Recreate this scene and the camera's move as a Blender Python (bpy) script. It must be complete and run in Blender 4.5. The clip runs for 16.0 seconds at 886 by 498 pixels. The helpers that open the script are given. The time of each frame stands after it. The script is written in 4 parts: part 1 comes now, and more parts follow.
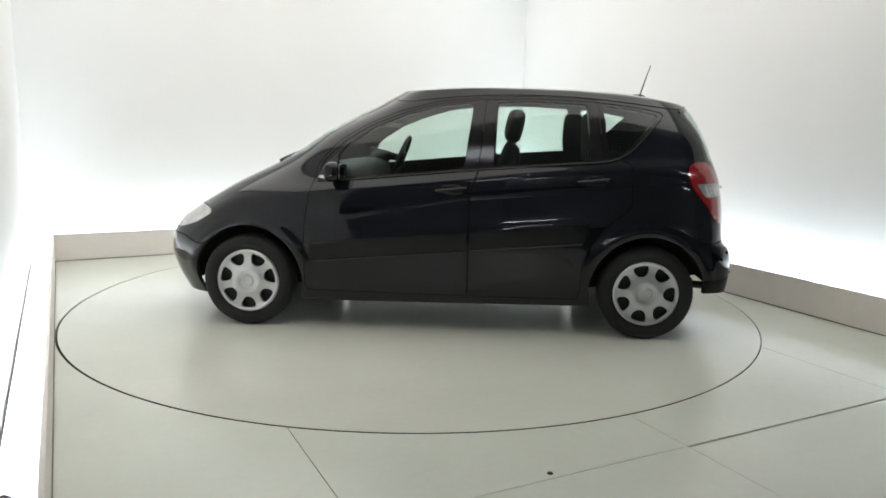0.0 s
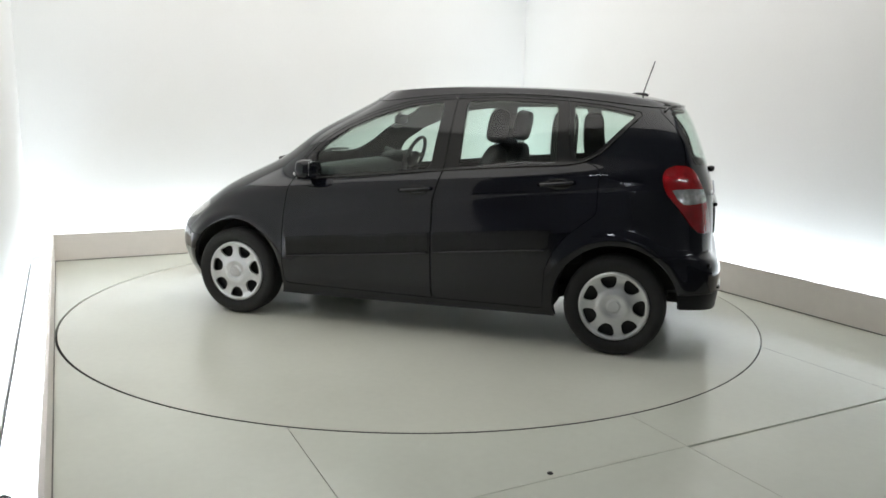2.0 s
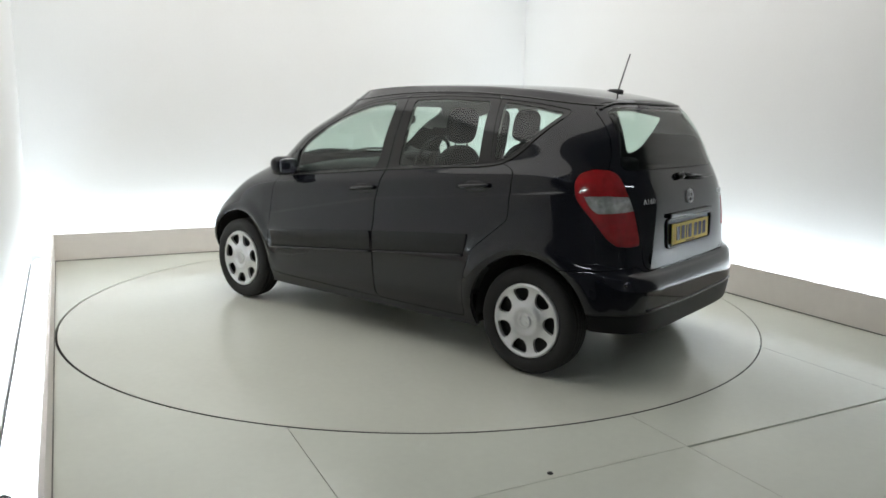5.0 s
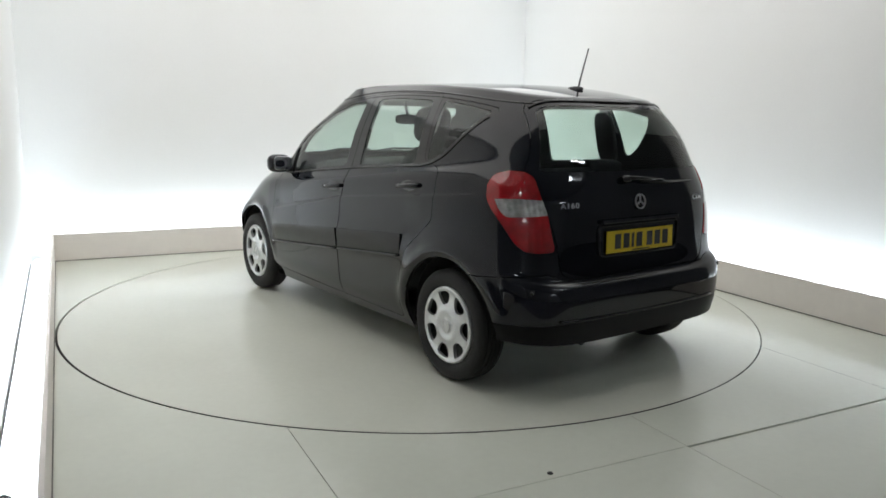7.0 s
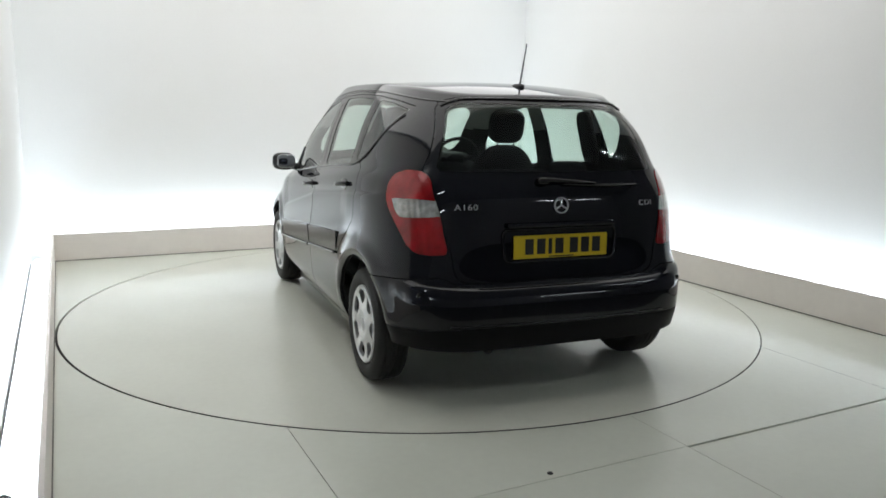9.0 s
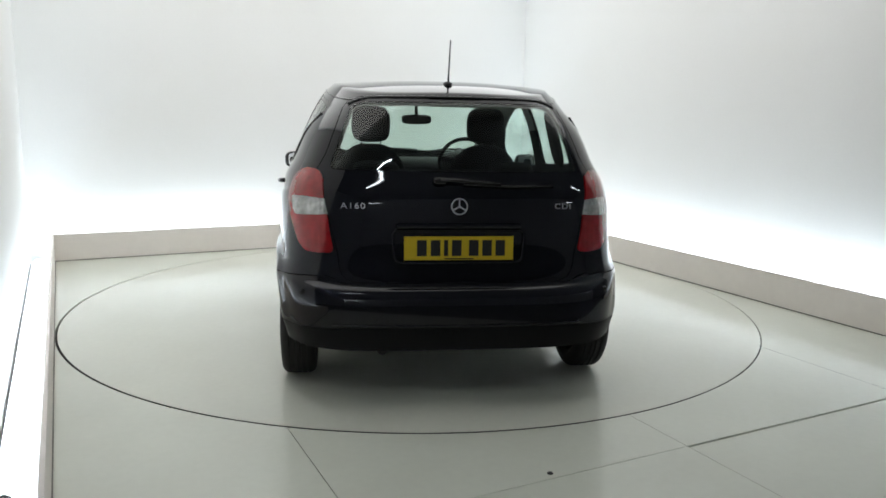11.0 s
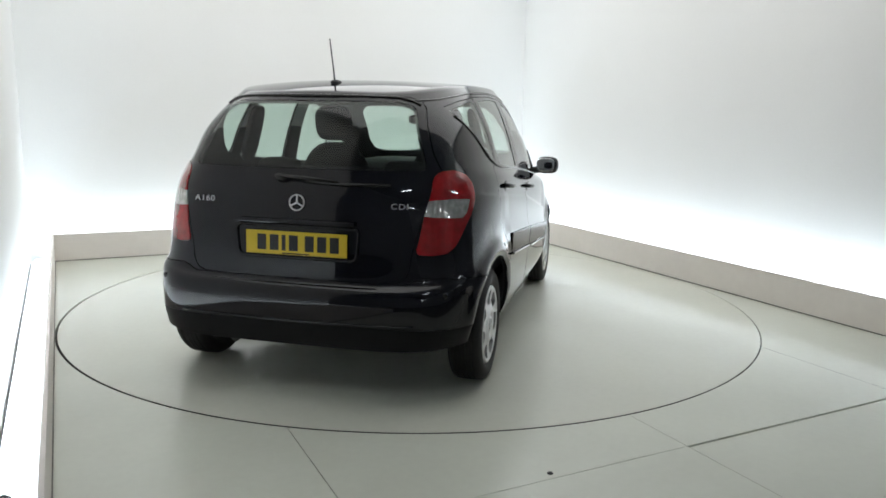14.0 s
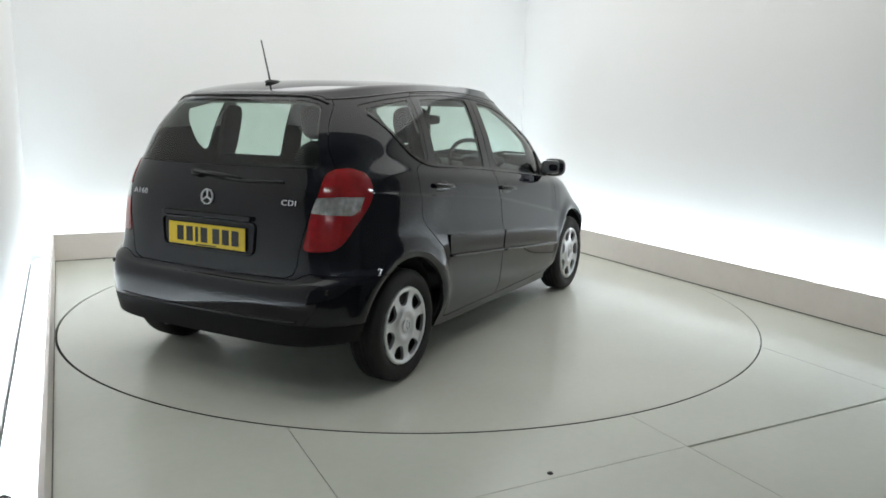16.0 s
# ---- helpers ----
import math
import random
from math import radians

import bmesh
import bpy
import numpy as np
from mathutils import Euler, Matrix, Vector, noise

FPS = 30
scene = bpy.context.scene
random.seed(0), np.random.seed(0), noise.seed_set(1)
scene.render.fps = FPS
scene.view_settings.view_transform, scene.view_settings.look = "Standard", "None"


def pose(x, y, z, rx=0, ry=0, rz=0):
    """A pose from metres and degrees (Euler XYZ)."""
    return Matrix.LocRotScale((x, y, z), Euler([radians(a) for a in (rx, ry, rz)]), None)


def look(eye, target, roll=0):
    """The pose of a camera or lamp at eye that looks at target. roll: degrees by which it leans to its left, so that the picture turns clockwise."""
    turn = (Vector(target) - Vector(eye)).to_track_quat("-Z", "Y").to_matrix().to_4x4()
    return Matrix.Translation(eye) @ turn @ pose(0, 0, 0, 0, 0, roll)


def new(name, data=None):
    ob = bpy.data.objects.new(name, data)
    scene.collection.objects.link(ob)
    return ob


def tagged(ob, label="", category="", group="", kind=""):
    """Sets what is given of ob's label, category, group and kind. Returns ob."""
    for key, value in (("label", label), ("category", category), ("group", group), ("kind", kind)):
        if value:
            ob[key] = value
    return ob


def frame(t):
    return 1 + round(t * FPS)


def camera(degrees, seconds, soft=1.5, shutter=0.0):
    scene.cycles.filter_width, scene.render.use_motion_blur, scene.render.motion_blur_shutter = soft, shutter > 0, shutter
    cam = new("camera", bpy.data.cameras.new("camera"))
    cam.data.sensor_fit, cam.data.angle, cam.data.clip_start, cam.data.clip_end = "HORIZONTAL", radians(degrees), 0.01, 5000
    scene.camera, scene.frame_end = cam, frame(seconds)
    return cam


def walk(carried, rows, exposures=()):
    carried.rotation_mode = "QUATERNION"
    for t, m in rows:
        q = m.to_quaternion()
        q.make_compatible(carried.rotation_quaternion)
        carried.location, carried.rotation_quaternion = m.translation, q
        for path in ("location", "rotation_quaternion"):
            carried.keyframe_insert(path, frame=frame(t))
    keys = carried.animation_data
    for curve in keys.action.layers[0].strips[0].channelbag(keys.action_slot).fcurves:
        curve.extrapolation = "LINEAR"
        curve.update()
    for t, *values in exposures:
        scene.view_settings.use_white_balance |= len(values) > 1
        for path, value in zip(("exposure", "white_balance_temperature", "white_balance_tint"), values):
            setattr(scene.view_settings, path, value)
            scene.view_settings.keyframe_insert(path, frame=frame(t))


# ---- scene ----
cam = camera(61.108, 16.0, soft=1.7)

# the place: x along the back wall, y towards it, turntable centre at the origin
YAW = 24.863
EYE = Vector((-2.349, -5.069, 1.384))
HEAD, PITCH = radians(2.104 + YAW), radians(-10.04)
WAY = Vector((math.sin(HEAD) * math.cos(PITCH), math.cos(HEAD) * math.cos(PITCH), math.sin(PITCH)))
VIEW = look(EYE, EYE + WAY, 1.08)
walk(cam, [(0, VIEW), (16, VIEW)], exposures=[(0, -0.28, 6500, 10), (2, -0.33, 6470, 10), (4, -0.40, 6440, 10), (8, -0.43, 6360, 10), (12, -0.44, 6290, 9), (16, -0.46, 6290, 9)])

# ---- light ----
world = bpy.data.worlds.new("world")
world.use_nodes = True
world.node_tree.nodes["Background"].inputs[0].default_value = (0.02, 0.022, 0.025, 1)
world.node_tree.nodes["Background"].inputs[1].default_value = 0.3
scene.world = world


def area(name, x, y, z, sx, sy, power, colour, tilt=(0, 0, 0)):
    d = bpy.data.lights.new(name, "AREA")
    d.shape, d.size, d.size_y, d.energy, d.color = "RECTANGLE", sx, sy, power, colour
    ob = new(name, d)
    ob.matrix_world = pose(x, y, z, *tilt)
    return ob


# wide ceiling light panel over the turntable, reaching to the back wall
area("ceiling_lamp", 0, 0.12, 3.02, 5.0, 5.0, 122, (1.0, 0.968, 0.918))


# ---- materials ----
def material(name, colour, rough=0.5, metal=0.0, grain=0.0, scale=20.0, stain=0.0, stain_scale=2.0, bump=0.0, coat=0.0, spread=0.0):
    m = bpy.data.materials.new(name)
    m.use_nodes = True
    nt = m.node_tree
    b = nt.nodes["Principled BSDF"]
    b.inputs["Roughness"].default_value = rough
    b.inputs["Metallic"].default_value = metal
    b.inputs["Coat Weight"].default_value = coat
    b.inputs["Coat Roughness"].default_value = 0.03
    b.inputs["Base Color"].default_value = (*colour, 1)
    co = nt.nodes.new("ShaderNodeTexCoord")
    last = None
    for amount, sc in ((grain, scale), (stain, stain_scale)):
        if amount <= 0:
            continue
        n = nt.nodes.new("ShaderNodeTexNoise")
        n.inputs["Scale"].default_value = sc
        n.inputs["Detail"].default_value = 5 if amount == grain else 2.5
        nt.links.new(co.outputs["Object"], n.inputs["Vector"])
        r = nt.nodes.new("ShaderNodeMapRange")
        r.inputs["From Min"].default_value, r.inputs["From Max"].default_value = 0.2, 0.8
        r.inputs["To Min"].default_value, r.inputs["To Max"].default_value = 1 - amount, 1 + amount * 0.5
        nt.links.new(n.outputs["Fac"], r.inputs["Value"])
        mul = nt.nodes.new("ShaderNodeVectorMath")
        mul.operation = "SCALE"
        if last is None:
            mul.inputs[0].default_value = colour
        else:
            nt.links.new(last, mul.inputs[0])
        nt.links.new(r.outputs["Result"], mul.inputs["Scale"])
        last = mul.outputs["Vector"]
    if last is not None:
        nt.links.new(last, b.inputs["Base Color"])
    if bump > 0:
        n = nt.nodes.new("ShaderNodeTexNoise")
        n.inputs["Scale"].default_value = scale * 3
        nt.links.new(co.outputs["Object"], n.inputs["Vector"])
        bp = nt.nodes.new("ShaderNodeBump")
        bp.inputs["Strength"].default_value = bump
        bp.inputs["Distance"].default_value = 0.002
        nt.links.new(n.outputs["Fac"], bp.inputs["Height"])
        nt.links.new(bp.outputs["Normal"], b.inputs["Normal"])
    return m


def glowing(name, colour, strength):
    m = material(name, (0.8, 0.8, 0.8))
    b = m.node_tree.nodes["Principled BSDF"]
    b.inputs["Emission Color"].default_value = (*colour, 1)
    b.inputs["Emission Strength"].default_value = strength
    return m


M_WALL = material("white_wall_paint", (0.80, 0.79, 0.77), 0.7, grain=0.015, scale=60, stain=0.03, stain_scale=0.7, bump=0.15)
M_COVE = material("white_cove_paint", (0.85, 0.85, 0.85), 0.6)
M_FLOOR = material("pale_floor_laminate", (0.685, 0.705, 0.62), 0.22, grain=0.03, scale=25, stain=0.07, stain_scale=1.3, bump=0.03)
M_DISC = material("turntable_laminate", (0.69, 0.70, 0.615), 0.20, grain=0.03, scale=25, stain=0.08, stain_scale=1.1, bump=0.03)
M_GROOVE = material("matt_near_black", (0.03, 0.03, 0.03), 0.8)
M_SEAM = material("kerb_seam_dirt_shade", (0.14, 0.135, 0.12), 0.8, grain=0.4, scale=6)
M_CURB = material("kerb_laminate", (0.84, 0.785, 0.735), 0.45, grain=0.03, scale=18, stain=0.08, stain_scale=2.2)
M_LED = glowing("led_strip", (0.76, 0.89, 1.0), 21)
# set extra strong, so that the workshop reflects less black in the paint
M_TUBE = glowing("lamp_and_fill_tube", (0.9, 0.96, 1.0), 62)
M_STEEL_ROD = material("steel_rod", (0.4, 0.4, 0.4), 0.4, metal=0.8)
M_DARK = material("workshop_wall", (0.70, 0.70, 0.70), 0.8, grain=0.1, scale=8)
M_CONCRETE = material("workshop_concrete", (0.11, 0.11, 0.105), 0.7, grain=0.15, scale=10, stain=0.2)


# ---- mesh helpers ----
def mesh_of(bm, name, mats, smooth=False):
    me = bpy.data.meshes.new(name)
    bm.normal_update()
    bm.to_mesh(me)
    bm.free()
    for m in (mats if isinstance(mats, (list, tuple)) else [mats]):
        me.materials.append(m)
    if smooth:
        for f in me.polygons:
            f.use_smooth = True
    return me


def thing(name, bm, mat, label="", category="", group="", kind="", smooth=False):
    return tagged(new(name, mesh_of(bm, name, mat, smooth)), label, category, group, kind)


def part(name, bm, mat, parent, label="", smooth=False):
    ob = new(name, mesh_of(bm, name, mat, smooth))
    ob.parent = parent
    if label:
        tagged(ob, label)
    return ob


def add_box(bm, x0, x1, y0, y1, z0, z1, bevel=0.0, m=None):
    r = bmesh.ops.create_cube(bm, size=1)
    vs = r["verts"]
    for v in vs:
        v.co = Vector((x0 + (v.co.x + 0.5) * (x1 - x0), y0 + (v.co.y + 0.5) * (y1 - y0), z0 + (v.co.z + 0.5) * (z1 - z0)))
    if bevel > 0:
        es = list({e for v in vs for e in v.link_edges})
        g = bmesh.ops.bevel(bm, geom=es, offset=bevel, segments=2, affect="EDGES", profile=0.6)
        vs = list({v for f in g["faces"] for v in f.verts} | {v for v in vs if v.is_valid})
    if m is not None:
        bmesh.ops.transform(bm, matrix=m, verts=vs)
    return vs


def box(*a, **k):
    bm = bmesh.new()
    add_box(bm, *a, **k)
    return bm


def slab(points, z0, z1):
    """A flat piece with the outline points, from z0 up to z1."""
    bm = bmesh.new()
    lo = [bm.verts.new((x, y, z0)) for x, y in points]
    hi = [bm.verts.new((x, y, z1)) for x, y in points]
    n = len(points)
    bm.faces.new(hi)
    bm.faces.new(lo[::-1])
    for i in range(n):
        bm.faces.new((lo[i], lo[(i + 1) % n], hi[(i + 1) % n], hi[i]))
    bmesh.ops.triangulate(bm, faces=[f for f in bm.faces if len(f.verts) > 4])
    bmesh.ops.recalc_face_normals(bm, faces=bm.faces[:])
    return bm


# ---- the booth ----
HALF, BACK, NEAR, KERB = 2.457, 2.58, -2.82, 0.25
RT = 2.434          # turntable
RH = 2.442          # its hole
SHIFT = Vector((-0.008, -0.018, 0))
OFF = Vector((-0.0045, -0.0015, 0))   # the hole is not quite concentric
TOP = 3.05
G = 0.0016          # half a joint


def arc(r, a0, a1, n):
    return [(r * math.cos(a0 + (a1 - a0) * i / n), r * math.sin(a0 + (a1 - a0) * i / n)) for i in range(n + 1)]


floor = tagged(new("floor", None), "pale grey-green laminate stage floor with dark panel joints", "floor", kind="structure")


def on_hole(x):
    return math.atan2(-math.sqrt(RH * RH - x * x), x)


EDGE_N = NEAR + G
part("floor_panel", slab(arc(RH, on_hole(-1.51 + G), on_hole(-G), 24) + [(-G, EDGE_N), (-1.51 + G, EDGE_N)], -0.05, 0), M_FLOOR, floor)
part("floor_panel", slab(arc(RH, on_hole(G), on_hole(1.5 - G), 24) + [(1.5 - G, EDGE_N), (G, EDGE_N)], -0.05, 0), M_FLOOR, floor)


def ring(a0, a1, side, foot):
    """The floor between the hole and the stage's edge on one side, from the angle a0 to a1."""
    corners = [math.atan2(EDGE_N, side), math.atan2(EDGE_N, foot), math.atan2(BACK + 0.03, side)]
    angles = [a0 + (a1 - a0) * i / 120 for i in range(121)]
    for c in corners:
        c = c - 2 * math.pi if a1 < -math.pi and c > 0 else c
        angles.append(c)
    angles = sorted(a for a in angles if min(a0, a1) <= a <= max(a0, a1))
    bm = bmesh.new()
    rows = []
    for a in angles:
        c, s = math.cos(a), math.sin(a)
        far = min(side / c if side * c > 1e-6 else 99, (BACK + 0.03) / s if s > 1e-6 else 99, EDGE_N / s if s < -1e-6 else 99)
        rows.append([bm.verts.new((r * c, r * s, z)) for r, z in ((RH, -0.05), (RH, 0), (far, 0), (far, -0.05))])
    for p, q in zip(rows, rows[1:]):
        for i in range(3):
            bm.faces.new((p[i], q[i], q[i + 1], p[i + 1]))
    # the triangle between the first ray and the straight joint
    r = rows[0] if abs(angles[0] - a0) < 1e-6 else rows[-1]
    x = RH * math.cos(a0)
    p = bm.verts.new((x, EDGE_N, 0))
    far = r[2].co
    if abs(far.y - EDGE_N) < 1e-4:
        bm.faces.new((r[1], r[2], p))
    bmesh.ops.recalc_face_normals(bm, faces=bm.faces[:])
    if sum(f.normal.z for f in bm.faces) < 0:
        bmesh.ops.reverse_faces(bm, faces=bm.faces[:])
    return bm


part("floor_panel", ring(on_hole(1.5 + G), math.pi / 2, HALF + 0.012, 1.5), M_FLOOR, floor)
part("floor_panel", ring(on_hole(-1.51 - G), -1.5 * math.pi, -HALF - 0.006, -1.51), M_FLOOR, floor)
for a, b in ((-HALF, -1.51 - G), (-1.51 + G, -G), (G, 1.5 - G), (1.5 + G, HALF)):
    part("floor_panel", box(a, b, -3.5, NEAR - (0.013 if a > 0 else G), -0.05, 0), M_FLOOR, floor)
bm = bmesh.new()
add_box(bm, -HALF - 0.3, HALF + 0.4, -3.5, BACK + 0.4, -0.14, -0.052)
part("sub_floor", bm, M_GROOVE, floor, "near-black slab beneath the joints")

disc = tagged(new("turntable"), "large round pale turntable flush with the stage floor", "turntable")
part("deck", slab(arc(RT - 0.002, 0, 2 * math.pi, 160)[:-1], -0.045, 0.0), M_DISC, disc, "pale worn laminate deck")
bm = bmesh.new()
for r0, r1, z0, z1 in ((RT - 0.002, RT, -0.001, -0.045),):
    lo = [[bm.verts.new((x, y, z)) for x, y in arc(r, 0, 2 * math.pi, 160)[:-1]] for r, z in ((r0, z0), (r1, z0), (r1, z1))]
    for a, b in zip(lo, lo[1:]):
        for i in range(160):
            bm.faces.new((a[i], b[i], b[(i + 1) % 160], a[(i + 1) % 160]))
part("edge_band", bm, M_GROOVE, disc, "dark edge band facing the gap")
floor.location = SHIFT + OFF


def wall(name, x0, x1, y0, y1, z0, z1, mat, label):
    return thing(name, box(x0, x1, y0, y1, z0, z1), mat, label, "wall", kind="structure")


LW, RW, BW, FRONT, PANEL_END = -2.665, 2.72, 2.82, -3.05, -2.45
wall("wall_west", LW - 0.12, LW, PANEL_END, BW + 0.12, -0.14, TOP, M_WALL, "smooth white booth wall washed by light from below")
wall("wall_east", RW, RW + 0.12, PANEL_END, BW + 0.12, -0.14, TOP, M_WALL, "smooth white booth wall washed by light from below")
wall("wall_north", LW, RW, BW, BW + 0.12, -0.14, TOP, M_WALL, "smooth white booth wall washed by light from below")
thing("ceiling", box(LW, RW, -3.2, BW, TOP, TOP + 0.1), M_WALL, "plain white booth ceiling", "ceiling", kind="structure")

# the low kerb boards, and the light troughs behind them
thing("kerb_west", box(-HALF - 0.02, -HALF, FRONT, BACK, 0, KERB, bevel=0.002), M_CURB, "low pale beige kerb board round the stage", "kerb", kind="structure")
thing("kerb_east", box(HALF, HALF + 0.02, FRONT, BACK, 0, KERB, bevel=0.002), M_CURB, "low pale beige kerb board round the stage", "kerb", kind="structure")
thing("kerb_north", box(-HALF - 0.02, HALF + 0.02, BACK, BACK + 0.02, 0, KERB, bevel=0.002), M_CURB, "low pale beige kerb board round the stage", "kerb", kind="structure")


def led(name, x0, x1, y0, y1):
    base = thing(name, box(x0, x1, y0, y1, -0.05, 0.01), M_COVE, "white light trough with a cold white strip", "strip light")
    s = 0.03
    part("led_strip", box(x0 + s, x1 - s, y0 + s, y1 - s, 0.01, 0.03), M_LED, base, "glowing cold white strip")
    return base


led("strip_light", LW + 0.02, -HALF - 0.025, FRONT + 0.3, BACK + 0.02)
led("strip_light", HALF + 0.025, RW - 0.005, FRONT + 0.3, BACK + 0.02)
led("strip_light", -HALF - 0.02, HALF + 0.02, BACK + 0.025, BW - 0.005)

# the unseen workshop behind the camera, closed in plain grey for reflections
thing("workshop_floor", box(-6, 6, -11, -3.504, -0.14, -0.004), M_CONCRETE, "grey concrete workshop floor", "floor", kind="structure")
wall("wall_south", -6, 6, -11.1, -11, -0.14, 4.5, M_DARK, "plain grey workshop wall")
wall("wall_south_west", -6.1, -6, -11, PANEL_END + 0.1, -0.14, 4.5, M_DARK, "plain grey workshop wall")
wall("wall_south_east", 6, 6.1, -11, PANEL_END + 0.1, -0.14, 4.5, M_DARK, "plain grey workshop wall")
wall("wall_partition_west", -6, LW - 0.12, PANEL_END, PANEL_END + 0.1, -0.14, 4.5, M_DARK, "plain grey workshop wall")
wall("wall_partition_east", RW + 0.12, 6, PANEL_END, PANEL_END + 0.1, -0.14, 4.5, M_DARK, "plain grey workshop wall")
thing("ceiling_south", box(-6, 6, -11, PANEL_END + 0.1, 4.5, 4.6), M_DARK, "plain grey workshop ceiling", "ceiling", kind="structure")
for x0, x1 in ((-6, LW - 0.12), (RW + 0.12, 6)):
    thing("workshop_floor", box(x0, x1, -3.504, PANEL_END, -0.14, -0.004), M_CONCRETE, "grey concrete workshop floor", "floor", kind="structure")
# unseen boards added to hold in the trough light past the wall ends
for x0 in (LW - 0.02, RW):
    thing("trough_board", box(x0, x0 + 0.02, FRONT, PANEL_END, -0.14, KERB, bevel=0.002), M_CURB, "unseen low pale board added to close the light trough", "board", kind="structure")
wall("wall_header", LW, RW, -3.2, -3.1, TOP, 4.5, M_DARK, "plain grey workshop wall")

# tube lamps hung outside the booth's mouth, and a rear pair added as fill
def tube_and_fill_lamp(x, y, half):
    lamp = thing("tube_and_fill_lamp", box(x - half - 0.03, x + half + 0.03, y - 0.04, y + 0.04, 3.13, 3.18, bevel=0.006), M_COVE, "white ceiling batten with one bright tube, rear pair added as fill", "lamp", "lamps outside the booth")
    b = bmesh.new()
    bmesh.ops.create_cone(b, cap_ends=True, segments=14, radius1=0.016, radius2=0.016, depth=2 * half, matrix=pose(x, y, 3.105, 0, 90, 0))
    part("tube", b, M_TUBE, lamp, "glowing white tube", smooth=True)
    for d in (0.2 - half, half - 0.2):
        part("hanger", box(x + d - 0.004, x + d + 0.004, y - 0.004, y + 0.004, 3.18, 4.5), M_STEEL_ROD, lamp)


tube_and_fill_lamp(-2.3, -4.3, 0.35)
tube_and_fill_lamp(2.7, -4.55, 0.6)
# unseen battens further back, put in only to lift the workshop's reflections
tube_and_fill_lamp(-4.5, -9.2, 0.6)
tube_and_fill_lamp(3.6, -9.2, 0.6)

# a rubber foot standing in the light trough beside the stage
bm = bmesh.new()
bmesh.ops.create_cone(bm, cap_ends=True, segments=28, radius1=0.045, radius2=0.03, depth=0.09, matrix=pose(-2.598, -2.33, 0.055))
bmesh.ops.bevel(bm, geom=[e for e in bm.edges if len(e.link_faces) == 2 and e.calc_face_angle(0) > 0.8], offset=0.012, segments=3, affect="EDGES")
thing("rubber_foot", bm, M_GROOVE, "small black rubber foot in the white trough", "foot")

# a screw head by the joint
bm = bmesh.new()
bmesh.ops.create_cone(bm, cap_ends=True, segments=16, radius1=0.013, radius2=0.009, depth=0.005, matrix=pose(-0.70, -2.80, 0.0025))
thing("floor_screw", bm, M_GROOVE, "dark screw head in the pale stage floor", "screw")

# dark strips along the kerb boards' foot: joint dirt and contact shade as colour
thing("kerb_joint_west", box(-HALF, -HALF + 0.005, FRONT, BACK - 0.006, 0.001, 0.006), M_SEAM, "dark strip coloured as the dirty, shaded joint under the kerb board", "joint", kind="structure")
thing("kerb_joint_east", box(HALF - 0.006, HALF, FRONT, BACK - 0.006, 0.001, 0.007), M_SEAM, "dark strip coloured as the dirty, shaded joint under the kerb board", "joint", kind="structure")
thing("kerb_joint_north", box(-HALF, HALF, BACK - 0.005, BACK, 0.001, 0.006), M_SEAM, "dark strip coloured as the dirty, shaded joint under the kerb board", "joint", kind="structure")


# ---- the car: x forwards, z up, origin on the ground midway between the axles ----
def glass_material(name, colour, tint):
    m = bpy.data.materials.new(name)
    m.use_nodes = True
    nt = m.node_tree
    nt.nodes.remove(nt.nodes["Principled BSDF"])
    clear = nt.nodes.new("ShaderNodeBsdfTransparent")
    clear.inputs[0].default_value = (*tint, 1)
    gloss = nt.nodes.new("ShaderNodeBsdfGlossy")
    gloss.inputs["Color"].default_value = (*colour, 1)
    gloss.inputs["Roughness"].default_value = 0.02
    fr = nt.nodes.new("ShaderNodeLayerWeight")
    fr.inputs["Blend"].default_value = 0.5
    power = nt.nodes.new("ShaderNodeMath")
    power.operation, power.inputs[1].default_value = "POWER", 5.0
    nt.links.new(fr.outputs["Facing"], power.inputs[0])
    scaled = nt.nodes.new("ShaderNodeMath")
    scaled.operation, scaled.inputs[1].default_value, scaled.inputs[2].default_value = "MULTIPLY_ADD", 0.94, 0.05
    nt.links.new(power.outputs[0], scaled.inputs[0])
    fr = scaled
    mix = nt.nodes.new("ShaderNodeMixShader")
    nt.links.new(fr.outputs[0], mix.inputs[0])
    nt.links.new(clear.outputs[0], mix.inputs[1])
    nt.links.new(gloss.outputs[0], mix.inputs[2])
    nt.links.new(mix.outputs[0], nt.nodes["Material Output"].inputs[0])
    return m


M_PAINT = material("black_car_paint", (0.0058, 0.0066, 0.0105), 0.35, metal=0.0, grain=0.15, scale=900, coat=1.0)
M_PAINT.node_tree.nodes["Principled BSDF"].inputs["Specular IOR Level"].default_value = 0.0
M_PAINT.node_tree.nodes["Principled BSDF"].inputs["Coat IOR"].default_value = 1.48
M_TRIM = material("gloss_black_trim", (0.008, 0.008, 0.008), 0.12)
M_PLASTIC = material("black_plastic", (0.018, 0.018, 0.019), 0.55, grain=0.1, scale=120, bump=0.1)
M_VALANCE = material("satin_black_valance", (0.005, 0.005, 0.0062), 0.42, grain=0.1, scale=150)
M_VALANCE.node_tree.nodes["Principled BSDF"].inputs["Specular IOR Level"].default_value = 0.16
M_STRIP = material("black_door_moulding", (0.0055, 0.0058, 0.0075), 0.26, grain=0.1, scale=150)
M_STRIP.node_tree.nodes["Principled BSDF"].inputs["Specular IOR Level"].default_value = 0.32
M_LINER = material("black_liner", (0.012, 0.012, 0.012), 0.9)
